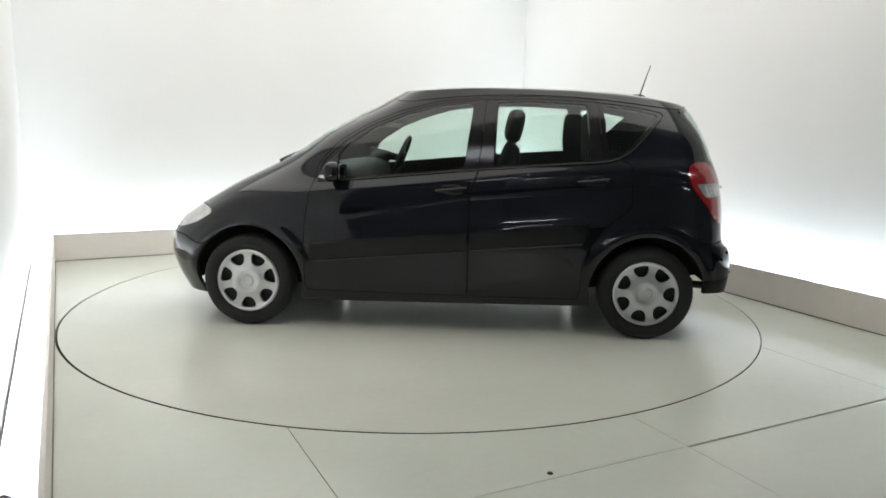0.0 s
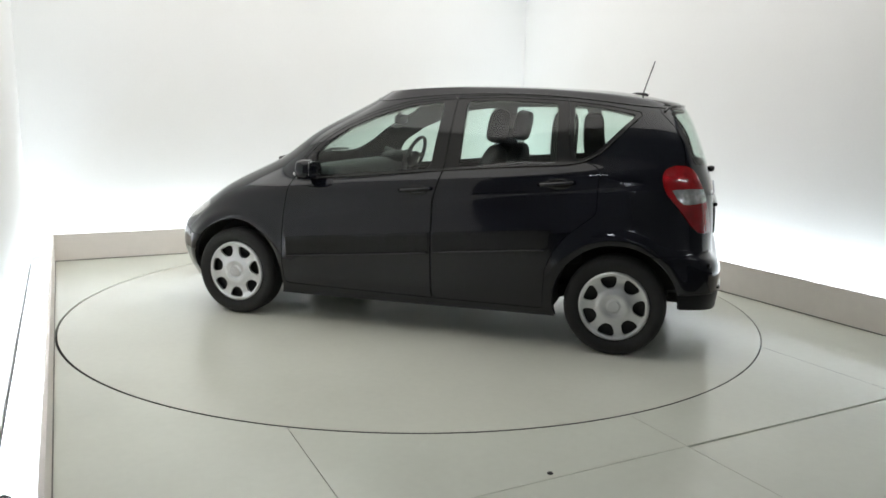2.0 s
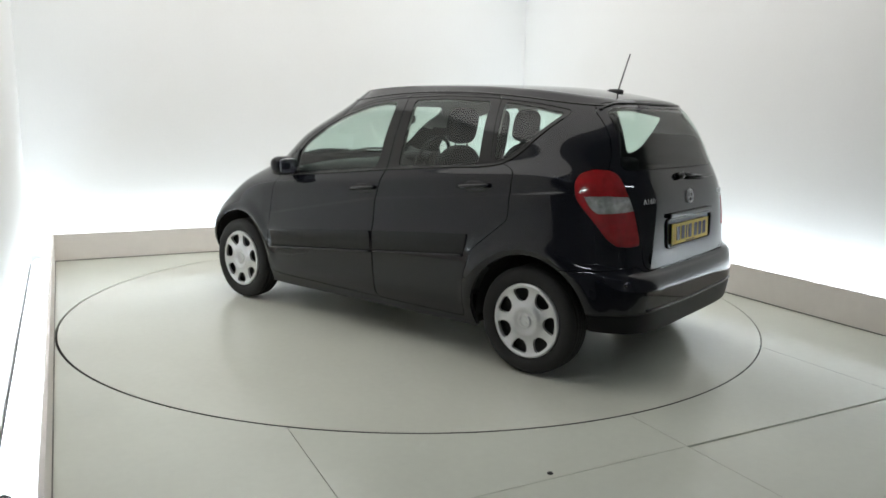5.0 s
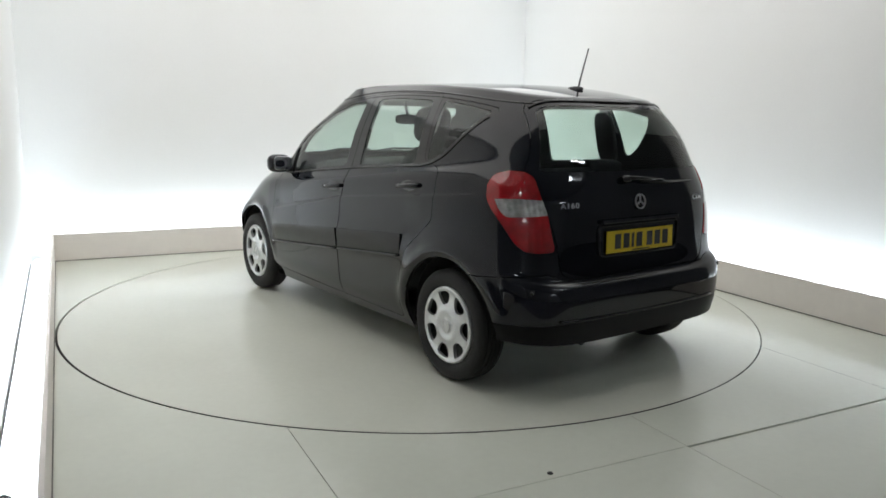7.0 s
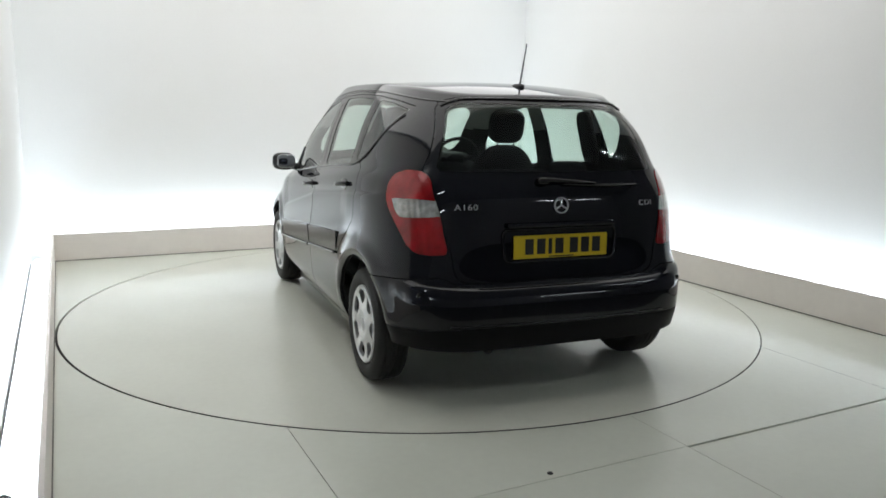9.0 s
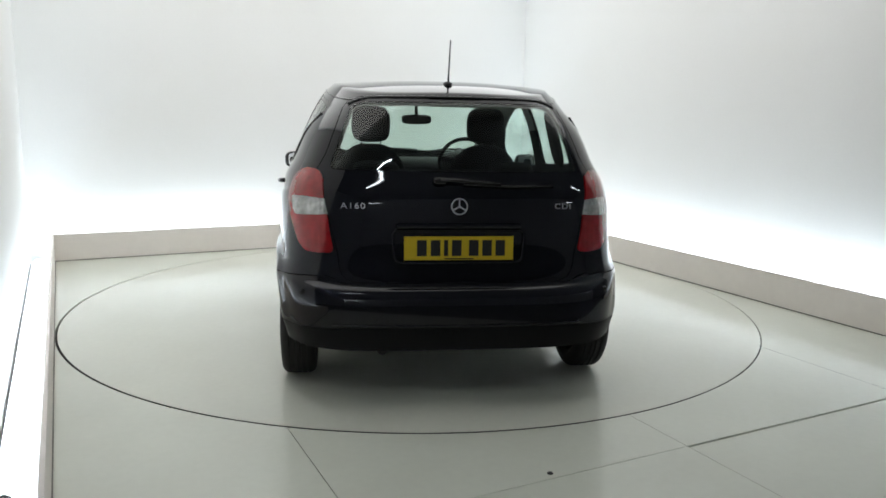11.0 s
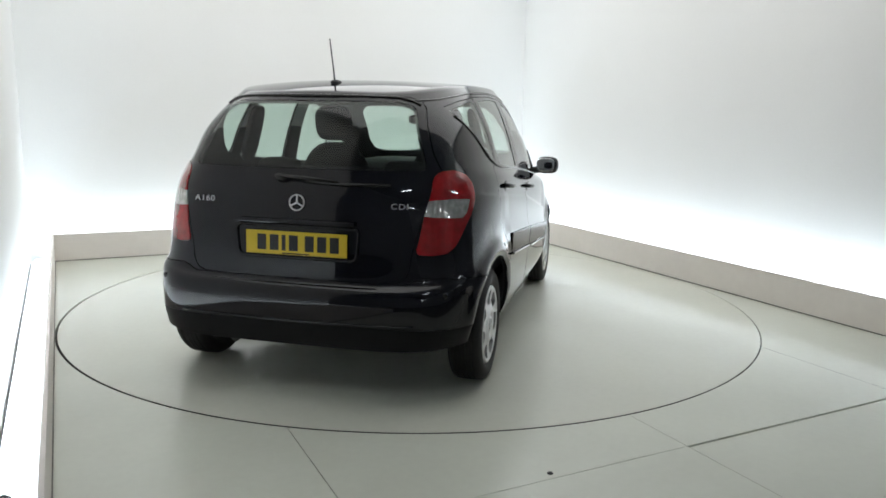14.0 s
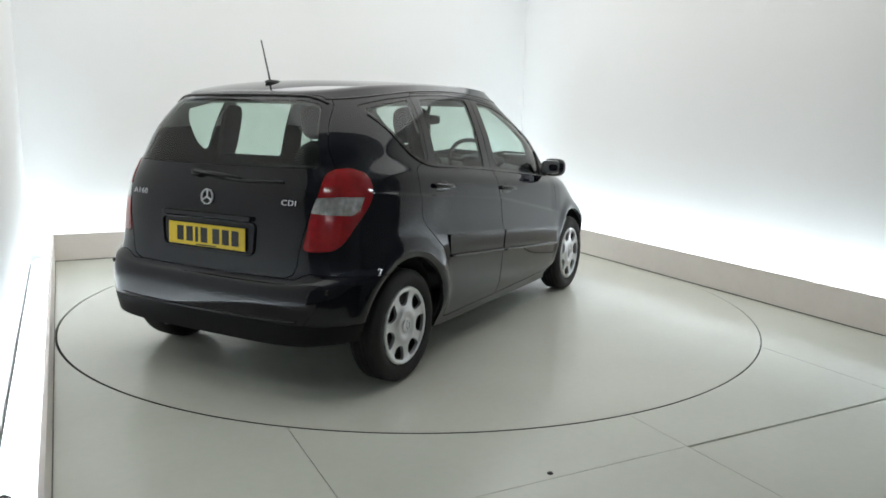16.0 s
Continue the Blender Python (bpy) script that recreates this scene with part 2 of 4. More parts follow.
M_RUBBER = material("tyre_rubber", (0.007, 0.007, 0.0075), 0.7, grain=0.2, scale=30, stain=0.2, stain_scale=8)
M_SILVER = material("silver_wheel_cover", (0.62, 0.63, 0.645), 0.30, metal=0.7, grain=0.04, scale=200, stain=0.08, stain_scale=9)
M_STEEL = material("dark_steel_rim", (0.03, 0.03, 0.03), 0.5, metal=0.3)
M_CHROME = material("chrome", (0.75, 0.76, 0.78), 0.12, metal=1.0)
M_BADGE = material("satin_silver_badge", (0.72, 0.73, 0.75), 0.32, metal=0.85)
M_GLASS = glass_material("green_tinted_glass", (1, 1, 1), (0.75, 0.85, 0.80))
M_CLOTH = material("dark_seat_cloth", (0.022, 0.022, 0.024), 0.9, grain=0.06, scale=35)
M_DASH = material("grey_dashboard", (0.03, 0.031, 0.033), 0.7, grain=0.1, scale=200, bump=0.2)
M_LINING = material("pale_grey_headlining", (0.30, 0.30, 0.28), 0.9, grain=0.05, scale=100)
M_RED = material("red_lamp_lens", (0.37, 0.006, 0.010), 0.10, grain=0.3, scale=30, stain=0.4, stain_scale=9, coat=1.0, bump=0.5)
M_CLEAR = material("clear_lamp_lens", (0.66, 0.65, 0.64), 0.10, metal=0.45, grain=0.4, scale=40, stain=0.5, stain_scale=14, coat=1.0, bump=0.8)
def ribbed(m, pitch, depth):
    """Fine upright ribs pressed into a lens."""
    nt = m.node_tree
    co = nt.nodes.new("ShaderNodeTexCoord")
    w = nt.nodes.new("ShaderNodeTexWave")
    w.bands_direction = "Y"
    w.inputs["Scale"].default_value = 0.31 / pitch
    w.inputs["Distortion"].default_value = 0.4
    nt.links.new(co.outputs["Object"], w.inputs["Vector"])
    bp = nt.nodes.new("ShaderNodeBump")
    bp.inputs["Strength"].default_value = depth
    bp.inputs["Distance"].default_value = 0.004
    nt.links.new(w.outputs["Fac"], bp.inputs["Height"])
    nt.links.new(bp.outputs["Normal"], nt.nodes["Principled BSDF"].inputs["Normal"])


ribbed(M_RED, 0.03, 0.14)
ribbed(M_CLEAR, 0.022, 0.4)
M_PLATE = material("yellow_plate", (0.72, 0.52, 0.02), 0.4, grain=0.03, scale=40)
M_INK = material("black_plate_ink", (0.012, 0.012, 0.012), 0.5)
M_WHITE = material("white_marking", (0.7, 0.7, 0.7), 0.5)

CAR_LABEL = "black five-door compact hatchback with silver wheel covers on the turntable"
car = tagged(new("car"), CAR_LABEL, "car")

# Levels of the shell from the sill up. Each: rear end, front end, half width, rear and front squareness,
# height at the side (at x = 0, slope, bow about x = -0.5), height at the rear and at the front centre.
LEVELS = (
    (-1.862, 1.870, 0.822, 7.5, 4.6, 0.185, -0.012, 0.00, 0.275, 0.170),
    (-1.872, 1.935, 0.874, 7.5, 4.6, 0.330, -0.015, 0.00, 0.380, 0.320),
    (-1.873, 1.965, 0.884, 7.5, 4.7, 0.480, -0.020, 0.00, 0.490, 0.450),
    (-1.852, 1.955, 0.890, 7.5, 4.7, 0.560, -0.028, 0.00, 0.560, 0.540),
    (-1.820, 1.935, 0.891, 6.8, 4.7, 0.620, -0.036, 0.00, 0.590, 0.590),
    (-1.812, 1.885, 0.882, 5.6, 5.0, 0.846, -0.145, 0.00, 0.800, 0.670),
    (-1.800, 1.540, 0.868, 5.1, 5.6, 0.955, -0.095, 0.00, 0.960, 0.880),
    (-1.752, 1.130, 0.822, 4.9, 5.8, 1.050, -0.095, 0.01, 1.120, 1.095),
    (-1.692, 0.840, 0.760, 4.8, 5.8, 1.275, -0.050, 0.03, 1.285, 1.285),
    (-1.612, 0.440, 0.668, 4.5, 5.6, 1.496, -0.010, 0.10, 1.440, 1.485),
    (-1.560, 0.320, 0.600, 4.2, 4.8, 1.550, -0.005, 0.06, 1.488, 1.540),
)
CREASE = 5          # the level that carries the crease along the doors
NU_R, NU_F, MID = 120, 120, -0.15


def crease_z(x):
    """The height of the crease: it rises over the front door, then runs flatter to the tail lamp."""
    return 0.862 - np.where(x < -0.1, 0.103, 0.184) * (x + 0.1)


def moulding_top(x):
    return 0.672 - 0.0955 * (x + 0.14)


def contour(level):
    """The outline of one level, from the rear centre along the left side to the front centre."""
    xr, xf, w, nr, nf, z0, slope, bow, zr, zf = level
    out = []
    for end, n, count, zc in ((xr, nr, NU_R, zr), (xf, nf, NU_F, zf)):
        a = np.linspace(0, math.pi / 2, 4000)
        x = MID + (end - MID) * np.cos(a) ** (2 / n)
        y = w * np.sin(a) ** (2 / n)
        run = np.concatenate(([0], np.cumsum(np.hypot(np.diff(x), np.diff(y)))))
        s = np.linspace(0, run[-1], count + 1)
        x, y = np.interp(s, run, x), np.interp(s, run, y)
        side = z0 + slope * x - bow * (x + 0.5) ** 2
        if level is LEVELS[CREASE]:
            side = crease_z(x)
        k = np.clip(y / w, 0, 1) ** 4
        if z0 < 0.4:
            y = y + (0.885 - w) * 0.85 * np.clip((-1.30 - x) / 0.25, 0, 1) * np.clip(y / w, 0, 1) ** 3
        if z0 < 0.5:
            side = side + (0.5 - z0) * (0.34 * np.clip((-1.42 - x) / 0.14, 0, 1) + 0.02 * np.clip((x - 1.5) / 0.14, 0, 1))
        z = side * k + zc * (1 - k)
        out.append(np.stack([x, y, z], 1))
    return np.concatenate([out[0], out[1][::-1][1:]])


def smooth_rows(curves, rows):
    """Monotone cubic rows through the curves, rows between each pair."""
    c = np.array(curves)
    n = len(c)
    d = np.diff(c, axis=0)
    t = np.zeros_like(c)
    t[0], t[-1] = d[0], d[-1]
    for i in range(1, n - 1):
        same = d[i - 1] * d[i] > 0
        t[i] = np.where(same, 2 * d[i - 1] * d[i] / np.where(same, d[i - 1] + d[i], 1), 0)
    out = []
    for i in range(n - 1):
        for j in range(rows[i]):
            s = j / rows[i]
            out.append(c[i] * (1 + 2 * s) * (1 - s) ** 2 + t[i] * s * (1 - s) ** 2 + c[i + 1] * s * s * (3 - 2 * s) - t[i + 1] * s * s * (1 - s))
    out.append(c[-1])
    return np.array(out)


def crown(x):
    return 1.592 - np.where(x < -0.3, 0.035, 0.10) * (x + 0.3) ** 2 - 0.17 * np.clip(-1.05 - x, 0, 9) ** 2


def roof_z(x, y):
    drop = 0.026 + 0.018 * np.clip((-0.8 - x) / 0.6, 0, 1)
    return crown(x) - drop * (np.abs(y) / 0.6) ** 2.2


def shell_rows():
    curves = [contour(v) for v in LEVELS]
    curves[-1][:, 2] = roof_z(curves[-1][:, 0], curves[-1][:, 1])
    g = smooth_rows(curves, (5, 6, 5, 4, 18, 16, 8, 12, 13, 6))
    edge = g[-1]
    mid = np.stack([np.clip(edge[:, 0], edge[0, 0] + 0.45, edge[-1, 0] - 0.45), 0 * edge[:, 0], 0 * edge[:, 0]], 1)
    roof = []
    for j in range(1, 15):
        s = j / 14
        p = edge * (1 - s) + mid * s
        p[:, 2] = roof_z(p[:, 0], p[:, 1])
        roof.append(p)
    g = np.concatenate([g, np.array(roof)])
    x, y, z = g[..., 0], g[..., 1], g[..., 2]
    # wheel-arch lips, the rising crease along the doors and a soft hollow under it
    side = np.clip((y - 0.55) / 0.2, 0, 1)
    for ax in (-1.284, 1.284):
        r = np.hypot(x - ax, z - 0.30)
        y += side * 0.018 * np.exp(-((r - 0.400) / 0.040) ** 2) * np.clip((z - 0.28) / 0.15, 0, 1)
    y += side * 0.045 * np.exp(-((x - 1.58) / 0.22) ** 2) * np.clip((z - 0.15) / 0.2, 0, 1) * np.clip((0.90 - z) / 0.25, 0, 1)
    off = z - crease_z(x)
    run = np.clip((1.0 - x) / 0.2, 0, 1) * np.clip((x + 1.52) / 0.12, 0, 1)
    step = np.clip(off / 0.012, 0, 1) * np.clip((0.11 - off) / 0.10, 0, 1)
    y -= side * run * 0.0075 * step
    # the doors swell towards the side mouldings
    above = z - moulding_top(x)
    swell = np.where(above > 0, np.exp(-np.abs(above) / 0.065), np.exp(-(np.clip(-0.13 - above, 0, 1) / 0.36) ** 2))
    doors = np.clip((1.0 - x) / 0.2, 0, 1) * np.clip((x + 1.05) / 0.15, 0, 1)
    y += side * doors * (0.019 * swell - 0.008 * np.clip((1.05 - z) / 0.15, 0, 1))
    return g


def inside(p, q, outline):
    """How far points lie inside (+) or outside (-) an outline."""
    o = np.array(outline)
    best = np.full(p.shape, 9.0)
    within = np.zeros(p.shape, bool)
    for (ax, ay), (bx, by) in zip(o, np.roll(o, -1, 0)):
        ex, ey = bx - ax, by - ay
        s = np.clip(((p - ax) * ex + (q - ay) * ey) / (ex * ex + ey * ey), 0, 1)
        best = np.minimum(best, np.hypot(p - ax - s * ex, q - ay - s * ey))
        if ay != by:
            cross = ((ay > q) != (by > q)) & (p < ax + (q - ay) / (by - ay) * ex)
            within ^= cross
    return np.where(within, best, -best)


def rounded(points, r=0.03, n=4):
    """The outline with its corners rounded."""
    out = []
    k = len(points)
    for i in range(k):
        p, a, b = (Vector(points[j]) for j in (i, i - 1, (i + 1) % k))
        da, db = a - p, b - p
        ca, cb = min(r, da.length * 0.45), min(r, db.length * 0.45)
        a, b = p + da.normalized() * ca, p + db.normalized() * cb
        for j in range(n + 1):
            s = j / n
            out.append(tuple(a * (1 - s) ** 2 + p * 2 * s * (1 - s) + b * s * s))
    return out


# outlines in side view (x, z)
GLASSHOUSE = rounded([(0.80, 0.955), (0.32, 1.005), (-0.18, 1.055), (-0.75, 1.103), (-1.03, 1.122), (-1.15, 1.180), (-1.25, 1.29), (-1.385, 1.425), (-1.17, 1.462), (-0.90, 1.490), (-0.55, 1.502), (-0.20, 1.490), (0.06, 1.462), (0.30, 1.395), (0.50, 1.315), (0.68, 1.20), (0.82, 1.06)], 0.05)
FRONT_PANE = rounded([(0.685, 0.985), (-0.115, 1.062), (-0.165, 1.472), (0.06, 1.445), (0.29, 1.378), (0.48, 1.300), (0.655, 1.185), (0.715, 1.08)], 0.04)
REAR_PANE = rounded([(-0.300, 1.080), (-0.905, 1.125), (-0.880, 1.470), (-0.55, 1.484), (-0.315, 1.478)], 0.025)
QUARTER_PANE = rounded([(-1.010, 1.150), (-1.065, 1.158), (-1.140, 1.205), (-1.215, 1.285), (-1.335, 1.412), (-1.17, 1.445), (-0.975, 1.468)], 0.02)
FRONT_DOOR = rounded([(0.900, 0.255), (0.900, 0.70), (0.865, 0.93), (0.84, 0.98), (0.84, 1.06), (0.70, 1.215), (0.51, 1.330), (0.305, 1.412), (0.06, 1.478), (-0.245, 1.508), (-0.205, 1.06), (-0.150, 0.88), (-0.150, 0.245)], 0.03)
REAR_DOOR = rounded([(-0.156, 0.245), (-0.156, 0.88), (-0.211, 1.06), (-0.251, 1.508), (-0.55, 1.518), (-0.94, 1.503), (-0.985, 1.15), (-1.10, 1.128), (-1.160, 1.10), (-1.160, 0.84), (-1.06, 0.76), (-0.94, 0.66), (-0.875, 0.50), (-0.86, 0.245)], 0.03)
FRONT_STRIP = rounded([(0.865, 0.445), (0.865, 0.575), (-0.140, 0.672), (-0.140, 0.538)], 0.012)
REAR_STRIP = rounded([(-0.166, 0.540), (-0.166, 0.674), (-0.905, 0.737), (-0.878, 0.612)], 0.012)
HEADLAMP = rounded([(1.535, 0.735), (1.60, 0.765), (1.72, 0.765), (1.95, 0.67), (1.93, 0.60), (1.80, 0.615), (1.66, 0.66)], 0.03)
FRONT_BUMPER = [(1.4, 0.0), (1.4, 0.54), (1.64, 0.54), (1.75, 0.575), (2.2, 0.575), (2.2, 0.0)]
# outlines in rear view (y, z) or, round the corner, (y + x + 1.76, z)
HATCH = [(-0.5, 1.478), (0.46, 1.472), (0.515, 1.452), (0.545, 1.42), (0.625, 1.20), (0.668, 1.125), (0.640, 1.00), (0.598, 0.85), (0.572, 0.74), (0.564, 0.67), (0.545, 0.625), (0.50, 0.604), (0.30, 0.598), (-0.5, 0.594)]
HATCH_PANE = rounded([(-0.6, 1.450), (0.44, 1.445), (0.505, 1.425), (0.590, 1.185), (0.610, 1.128), (-0.6, 1.118)], 0.03)
TAIL_LAMP = rounded([(0.722, 1.100), (0.676, 1.02), (0.622, 0.93), (0.576, 0.80), (0.556, 0.742), (0.66, 0.738), (0.765, 0.746), (0.835, 0.785), (0.915, 0.862), (1.00, 0.935), (1.045, 0.99), (1.045, 1.06), (1.005, 1.104), (0.905, 1.128), (0.79, 1.124)], 0.025)
LAMP_BAND = rounded([(0.640, 0.990), (0.605, 0.922), (0.76, 0.912), (0.895, 0.908), (0.945, 0.935), (0.985, 0.992), (0.81, 0.996)], 0.012)
REAR_BUMPER = [(-0.5, 0.0), (-0.5, 0.590), (0.50, 0.600), (0.55, 0.622), (0.60, 0.635), (1.4, 0.600), (1.4, 0.0)]
WINDSCREEN = rounded([(-0.6, 1.108), (0.50, 1.088), (0.578, 1.105), (0.60, 1.20), (0.52, 1.42), (0.46, 1.468), (-0.6, 1.482)], 0.03)
BONNET = [(1.155, -0.5), (1.140, 0.40), (1.08, 0.60), (1.40, 0.645), (1.62, 0.60), (1.80, 0.45), (1.87, -0.5)]


def f_side(outline, x0=-1.46, x1=1.3, low=0.4):
    def f(c):
        d = inside(c[:, 0], c[:, 2], outline)
        return np.where((c[:, 1] > low) & (c[:, 0] > x0) & (c[:, 0] < x1), d, -9)
    return f


def f_rear(outline, corner=False, far=-1.2):
    def f(c):
        p = c[:, 1] + (c[:, 0] + 1.76 if corner else 0)
        return np.where(c[:, 0] < far, inside(p, c[:, 2], outline), -9)
    return f


def f_front(c):
    return np.where(c[:, 0] > 0.1, inside(c[:, 1], c[:, 2], WINDSCREEN), -9)


def f_bonnet(c):
    return np.where((c[:, 0] > 1.0) & (c[:, 2] > 0.6), inside(c[:, 0], c[:, 1], BONNET), -9)


def f_arch(c):
    d = [0.364 - np.hypot(c[:, 0] - ax, c[:, 2] - 0.30) for ax in (-1.284, 1.284)]
    return np.where(c[:, 1] > 0.45, np.maximum(*d), -9)


def f_valance(c):
    return np.where(c[:, 0] < -1.2, 0.396 - c[:, 2], -9)


FIELDS = {
    "arch": f_arch, "glasshouse": f_side(GLASSHOUSE), "front_pane": f_side(FRONT_PANE), "rear_pane": f_side(REAR_PANE),
    "quarter_pane": f_side(QUARTER_PANE), "front_door": f_side(FRONT_DOOR), "rear_door": f_side(REAR_DOOR),
    "front_strip": f_side(FRONT_STRIP), "rear_strip": f_side(REAR_STRIP), "headlamp": f_side(HEADLAMP, 1.5, 2.2, 0.3),
    "front_bumper": f_side(FRONT_BUMPER, 1.38, 2.2, -1), "hatch": f_rear(HATCH, far=-1.35), "hatch_pane": f_rear(HATCH_PANE, far=-1.35),
    "tail_lamp": f_rear(TAIL_LAMP, True, -1.3), "lamp_band": f_rear(LAMP_BAND, True, -1.3), "rear_bumper": f_rear(REAR_BUMPER, True), "valance": f_valance, "windscreen": f_front, "bonnet": f_bonnet,
}


def coords(verts):
    return np.array([v.co for v in verts])


def cut(bm, field, snap=0.0012):
    """Split the faces along the line where the field is nought."""
    bm.verts.ensure_lookup_table()
    bm.verts.index_update()
    d = field(coords(bm.verts))
    d[np.abs(d) < snap] = 0
    zero = {bm.verts[i] for i in np.nonzero(d == 0)[0]}
    hits = []
    for e in bm.edges:
        a, b = d[e.verts[0].index], d[e.verts[1].index]
        if a * b < 0 and a > -5 and b > -5:
            hits.append((e, e.verts[0], a / (a - b)))
    touched = set()
    for e, v, s in hits:
        touched.update(e.link_faces)
    for e, v, s in hits:
        zero.add(bmesh.utils.edge_split(e, v, s)[1])
    for v in list(zero):
        touched.update(v.link_faces)
    for f in touched:
        on = [v for v in f.verts if v in zero]
        if len(on) == 2 and not any(on[1] in e.verts for e in on[0].link_edges):
            bmesh.utils.face_split(f, on[0], on[1])


def make_shell():
    g = shell_rows()
    nv, nu = g.shape[:2]
    bm = bmesh.new()
    vs = [[bm.verts.new(p) for p in row] for row in g]
    for j in range(nv - 1):
        for i in range(nu - 1):
            bm.faces.new((vs[j][i], vs[j + 1][i], vs[j + 1][i + 1], vs[j][i + 1]))
    bmesh.ops.remove_doubles(bm, verts=bm.verts[:], dist=0.0004)
    for field in FIELDS.values():
        cut(bm, field)
    bm.normal_update()
    return bm


SHELL = make_shell()
SHELL.verts.index_update()
SHELL.faces.index_update()
FACES = [f for f in SHELL.faces]
MIDDLE = np.array([f.calc_center_median() for f in FACES])
IN = {k: f(MIDDLE) > 0 for k, f in FIELDS.items()}


def pick():
    """The panel to which each face of the shell belongs."""
    out = np.full(len(FACES), "body_shell", dtype=object)
    order = ("front_bumper", "rear_bumper", "bonnet", "front_door", "rear_door", "headlamp", "hatch", "tail_lamp", "windscreen")
    for k in order:
        out[IN[k]] = k
    out[IN["glasshouse"]] = "window_frame"
    out[IN["glasshouse"] & IN["front_door"]] = "front_frame"
    out[IN["glasshouse"] & IN["rear_door"]] = "rear_frame"
    for k in ("front_pane", "rear_pane", "quarter_pane", "hatch_pane"):
        out[IN[k]] = k
    out[IN["arch"]] = "none"
    return out


PANEL = pick()


def panel_mesh(keep, sides, shrink=0.0022, push=0.0, thick=0.006):
    """The kept faces of the shell on the given sides, drawn in at the seams, pushed along the normal, with thickness."""
    bm = bmesh.new()
    for side in sides:
        made = {}
        for f in (FACES[i] for i in np.nonzero(keep)[0]):
            vs = []
            for v in f.verts:
                if v.index not in made:
                    made[v.index] = bm.verts.new((v.co.x, v.co.y * side, v.co.z))
                vs.append(made[v.index])
            if side < 0:
                vs.reverse()
            try:
                bm.faces.new(vs)
            except ValueError:
                pass
    if len(sides) == 2:
        bmesh.ops.remove_doubles(bm, verts=[v for v in bm.verts if abs(v.co.y) < 0.002], dist=0.004)
    bm.normal_update()
    c = Vector((0, 0, 0.8))
    if sum((f.calc_center_median() - c).dot(f.normal) for f in bm.faces) < 0:
        bmesh.ops.reverse_faces(bm, faces=bm.faces[:])
        bm.normal_update()
    pull = {}
    for e in bm.edges:
        if e.is_boundary:
            f = e.link_faces[0]
            d = f.normal.cross(e.verts[1].co - e.verts[0].co)
            if d.dot(f.calc_center_median() - e.verts[0].co) < 0:
                d = -d
            if d.length > 1e-9:
                for v in e.verts:
                    pull[v] = pull.get(v, Vector()) + d.normalized()
    normals = {v: v.normal.copy() for v in bm.verts}
    for v, d in pull.items():
        if d.length > 1e-6:
            v.co += d.normalized() * shrink
    for v in bm.verts:
        v.co += normals[v] * (push(v.co) if callable(push) else push)
    if thick:
        rim = [e for e in bm.edges if e.is_boundary]
        low = {}
        for v in {v for e in rim for v in e.verts}:
            low[v] = bm.verts.new(v.co - normals[v] * thick)
        for e in rim:
            a, b = e.verts
            f = e.link_faces[0]
            loop = next(l for l in f.loops if l.edge == e)
            a, b = loop.vert, loop.link_loop_next.vert
            bm.faces.new((b, a, low[a], low[b]))
    return bm


def crisp(me, angle=40):
    me.polygons.foreach_set("use_smooth", [True] * len(me.polygons))
    me.set_sharp_from_angle(angle=radians(angle))


def panel(name, keep, sides, mat, parent, label="", **k):
    ob = part(name, panel_mesh(keep, sides, **k), mat, parent, label)
    crisp(ob.data)
    return ob


def tube(bm, points, r, n=8):
    """A round bar along the points, tapered if r is a pair."""
    pts = [Vector(p) for p in points]
    ra, rb = r if isinstance(r, tuple) else (r, r)
    rings = []
    for i, p in enumerate(pts):
        d = (pts[min(i + 1, len(pts) - 1)] - pts[max(i - 1, 0)]).normalized()
        a = d.orthogonal().normalized() if i == 0 else (a - d * a.dot(d)).normalized()
        b = d.cross(a)
        q = ra + (rb - ra) * i / (len(pts) - 1)
        rings.append([bm.verts.new(p + (a * math.cos(2 * math.pi * k / n) + b * math.sin(2 * math.pi * k / n)) * q) for k in range(n)])
    for p, q in zip(rings, rings[1:]):
        for k in range(n):
            bm.faces.new((p[k], p[(k + 1) % n], q[(k + 1) % n], q[k]))
    bm.faces.new(rings[0][::-1])
    bm.faces.new(rings[-1])
    return bm


def blob(bm, centre, size, square=3.0, nu=24, nv=14, m=None):
    """A rounded block, a superellipsoid of the given full size."""
    rows = []
    e = 2 / square

    def pw(v):
        return math.copysign(abs(v) ** e, v)
    for j in range(nv + 1):
        b = -math.pi / 2 + math.pi * j / nv
        row = []
        for i in range(nu):
            a = 2 * math.pi * i / nu
            p = Vector((pw(math.cos(b)) * pw(math.cos(a)) * size[0] / 2, pw(math.cos(b)) * pw(math.sin(a)) * size[1] / 2, pw(math.sin(b)) * size[2] / 2))
            p = p + Vector(centre) if m is None else m @ p
            row.append(bm.verts.new(p))
        rows.append(row)
    for p, q in zip(rows, rows[1:]):
        for i in range(nu):
            bm.faces.new((p[i], p[(i + 1) % nu], q[(i + 1) % nu], q[i]))
    bmesh.ops.remove_doubles(bm, verts=[v for r in (rows[0], rows[-1]) for v in r], dist=1e-5)
    return bm


GRID = shell_rows()


def side_y(x, z):
    """The half width of the shell's side at x, z, smoothed."""
    g = GRID[:94].reshape(-1, 3)
    g = g[g[:, 1] > 0.4]
    d = (g[:, 0] - x) ** 2 + (g[:, 2] - z) ** 2
    i = np.argsort(d)[:4]
    w = 1 / (d[i] + 1e-6)
    return float((g[i, 1] * w).sum() / w.sum())


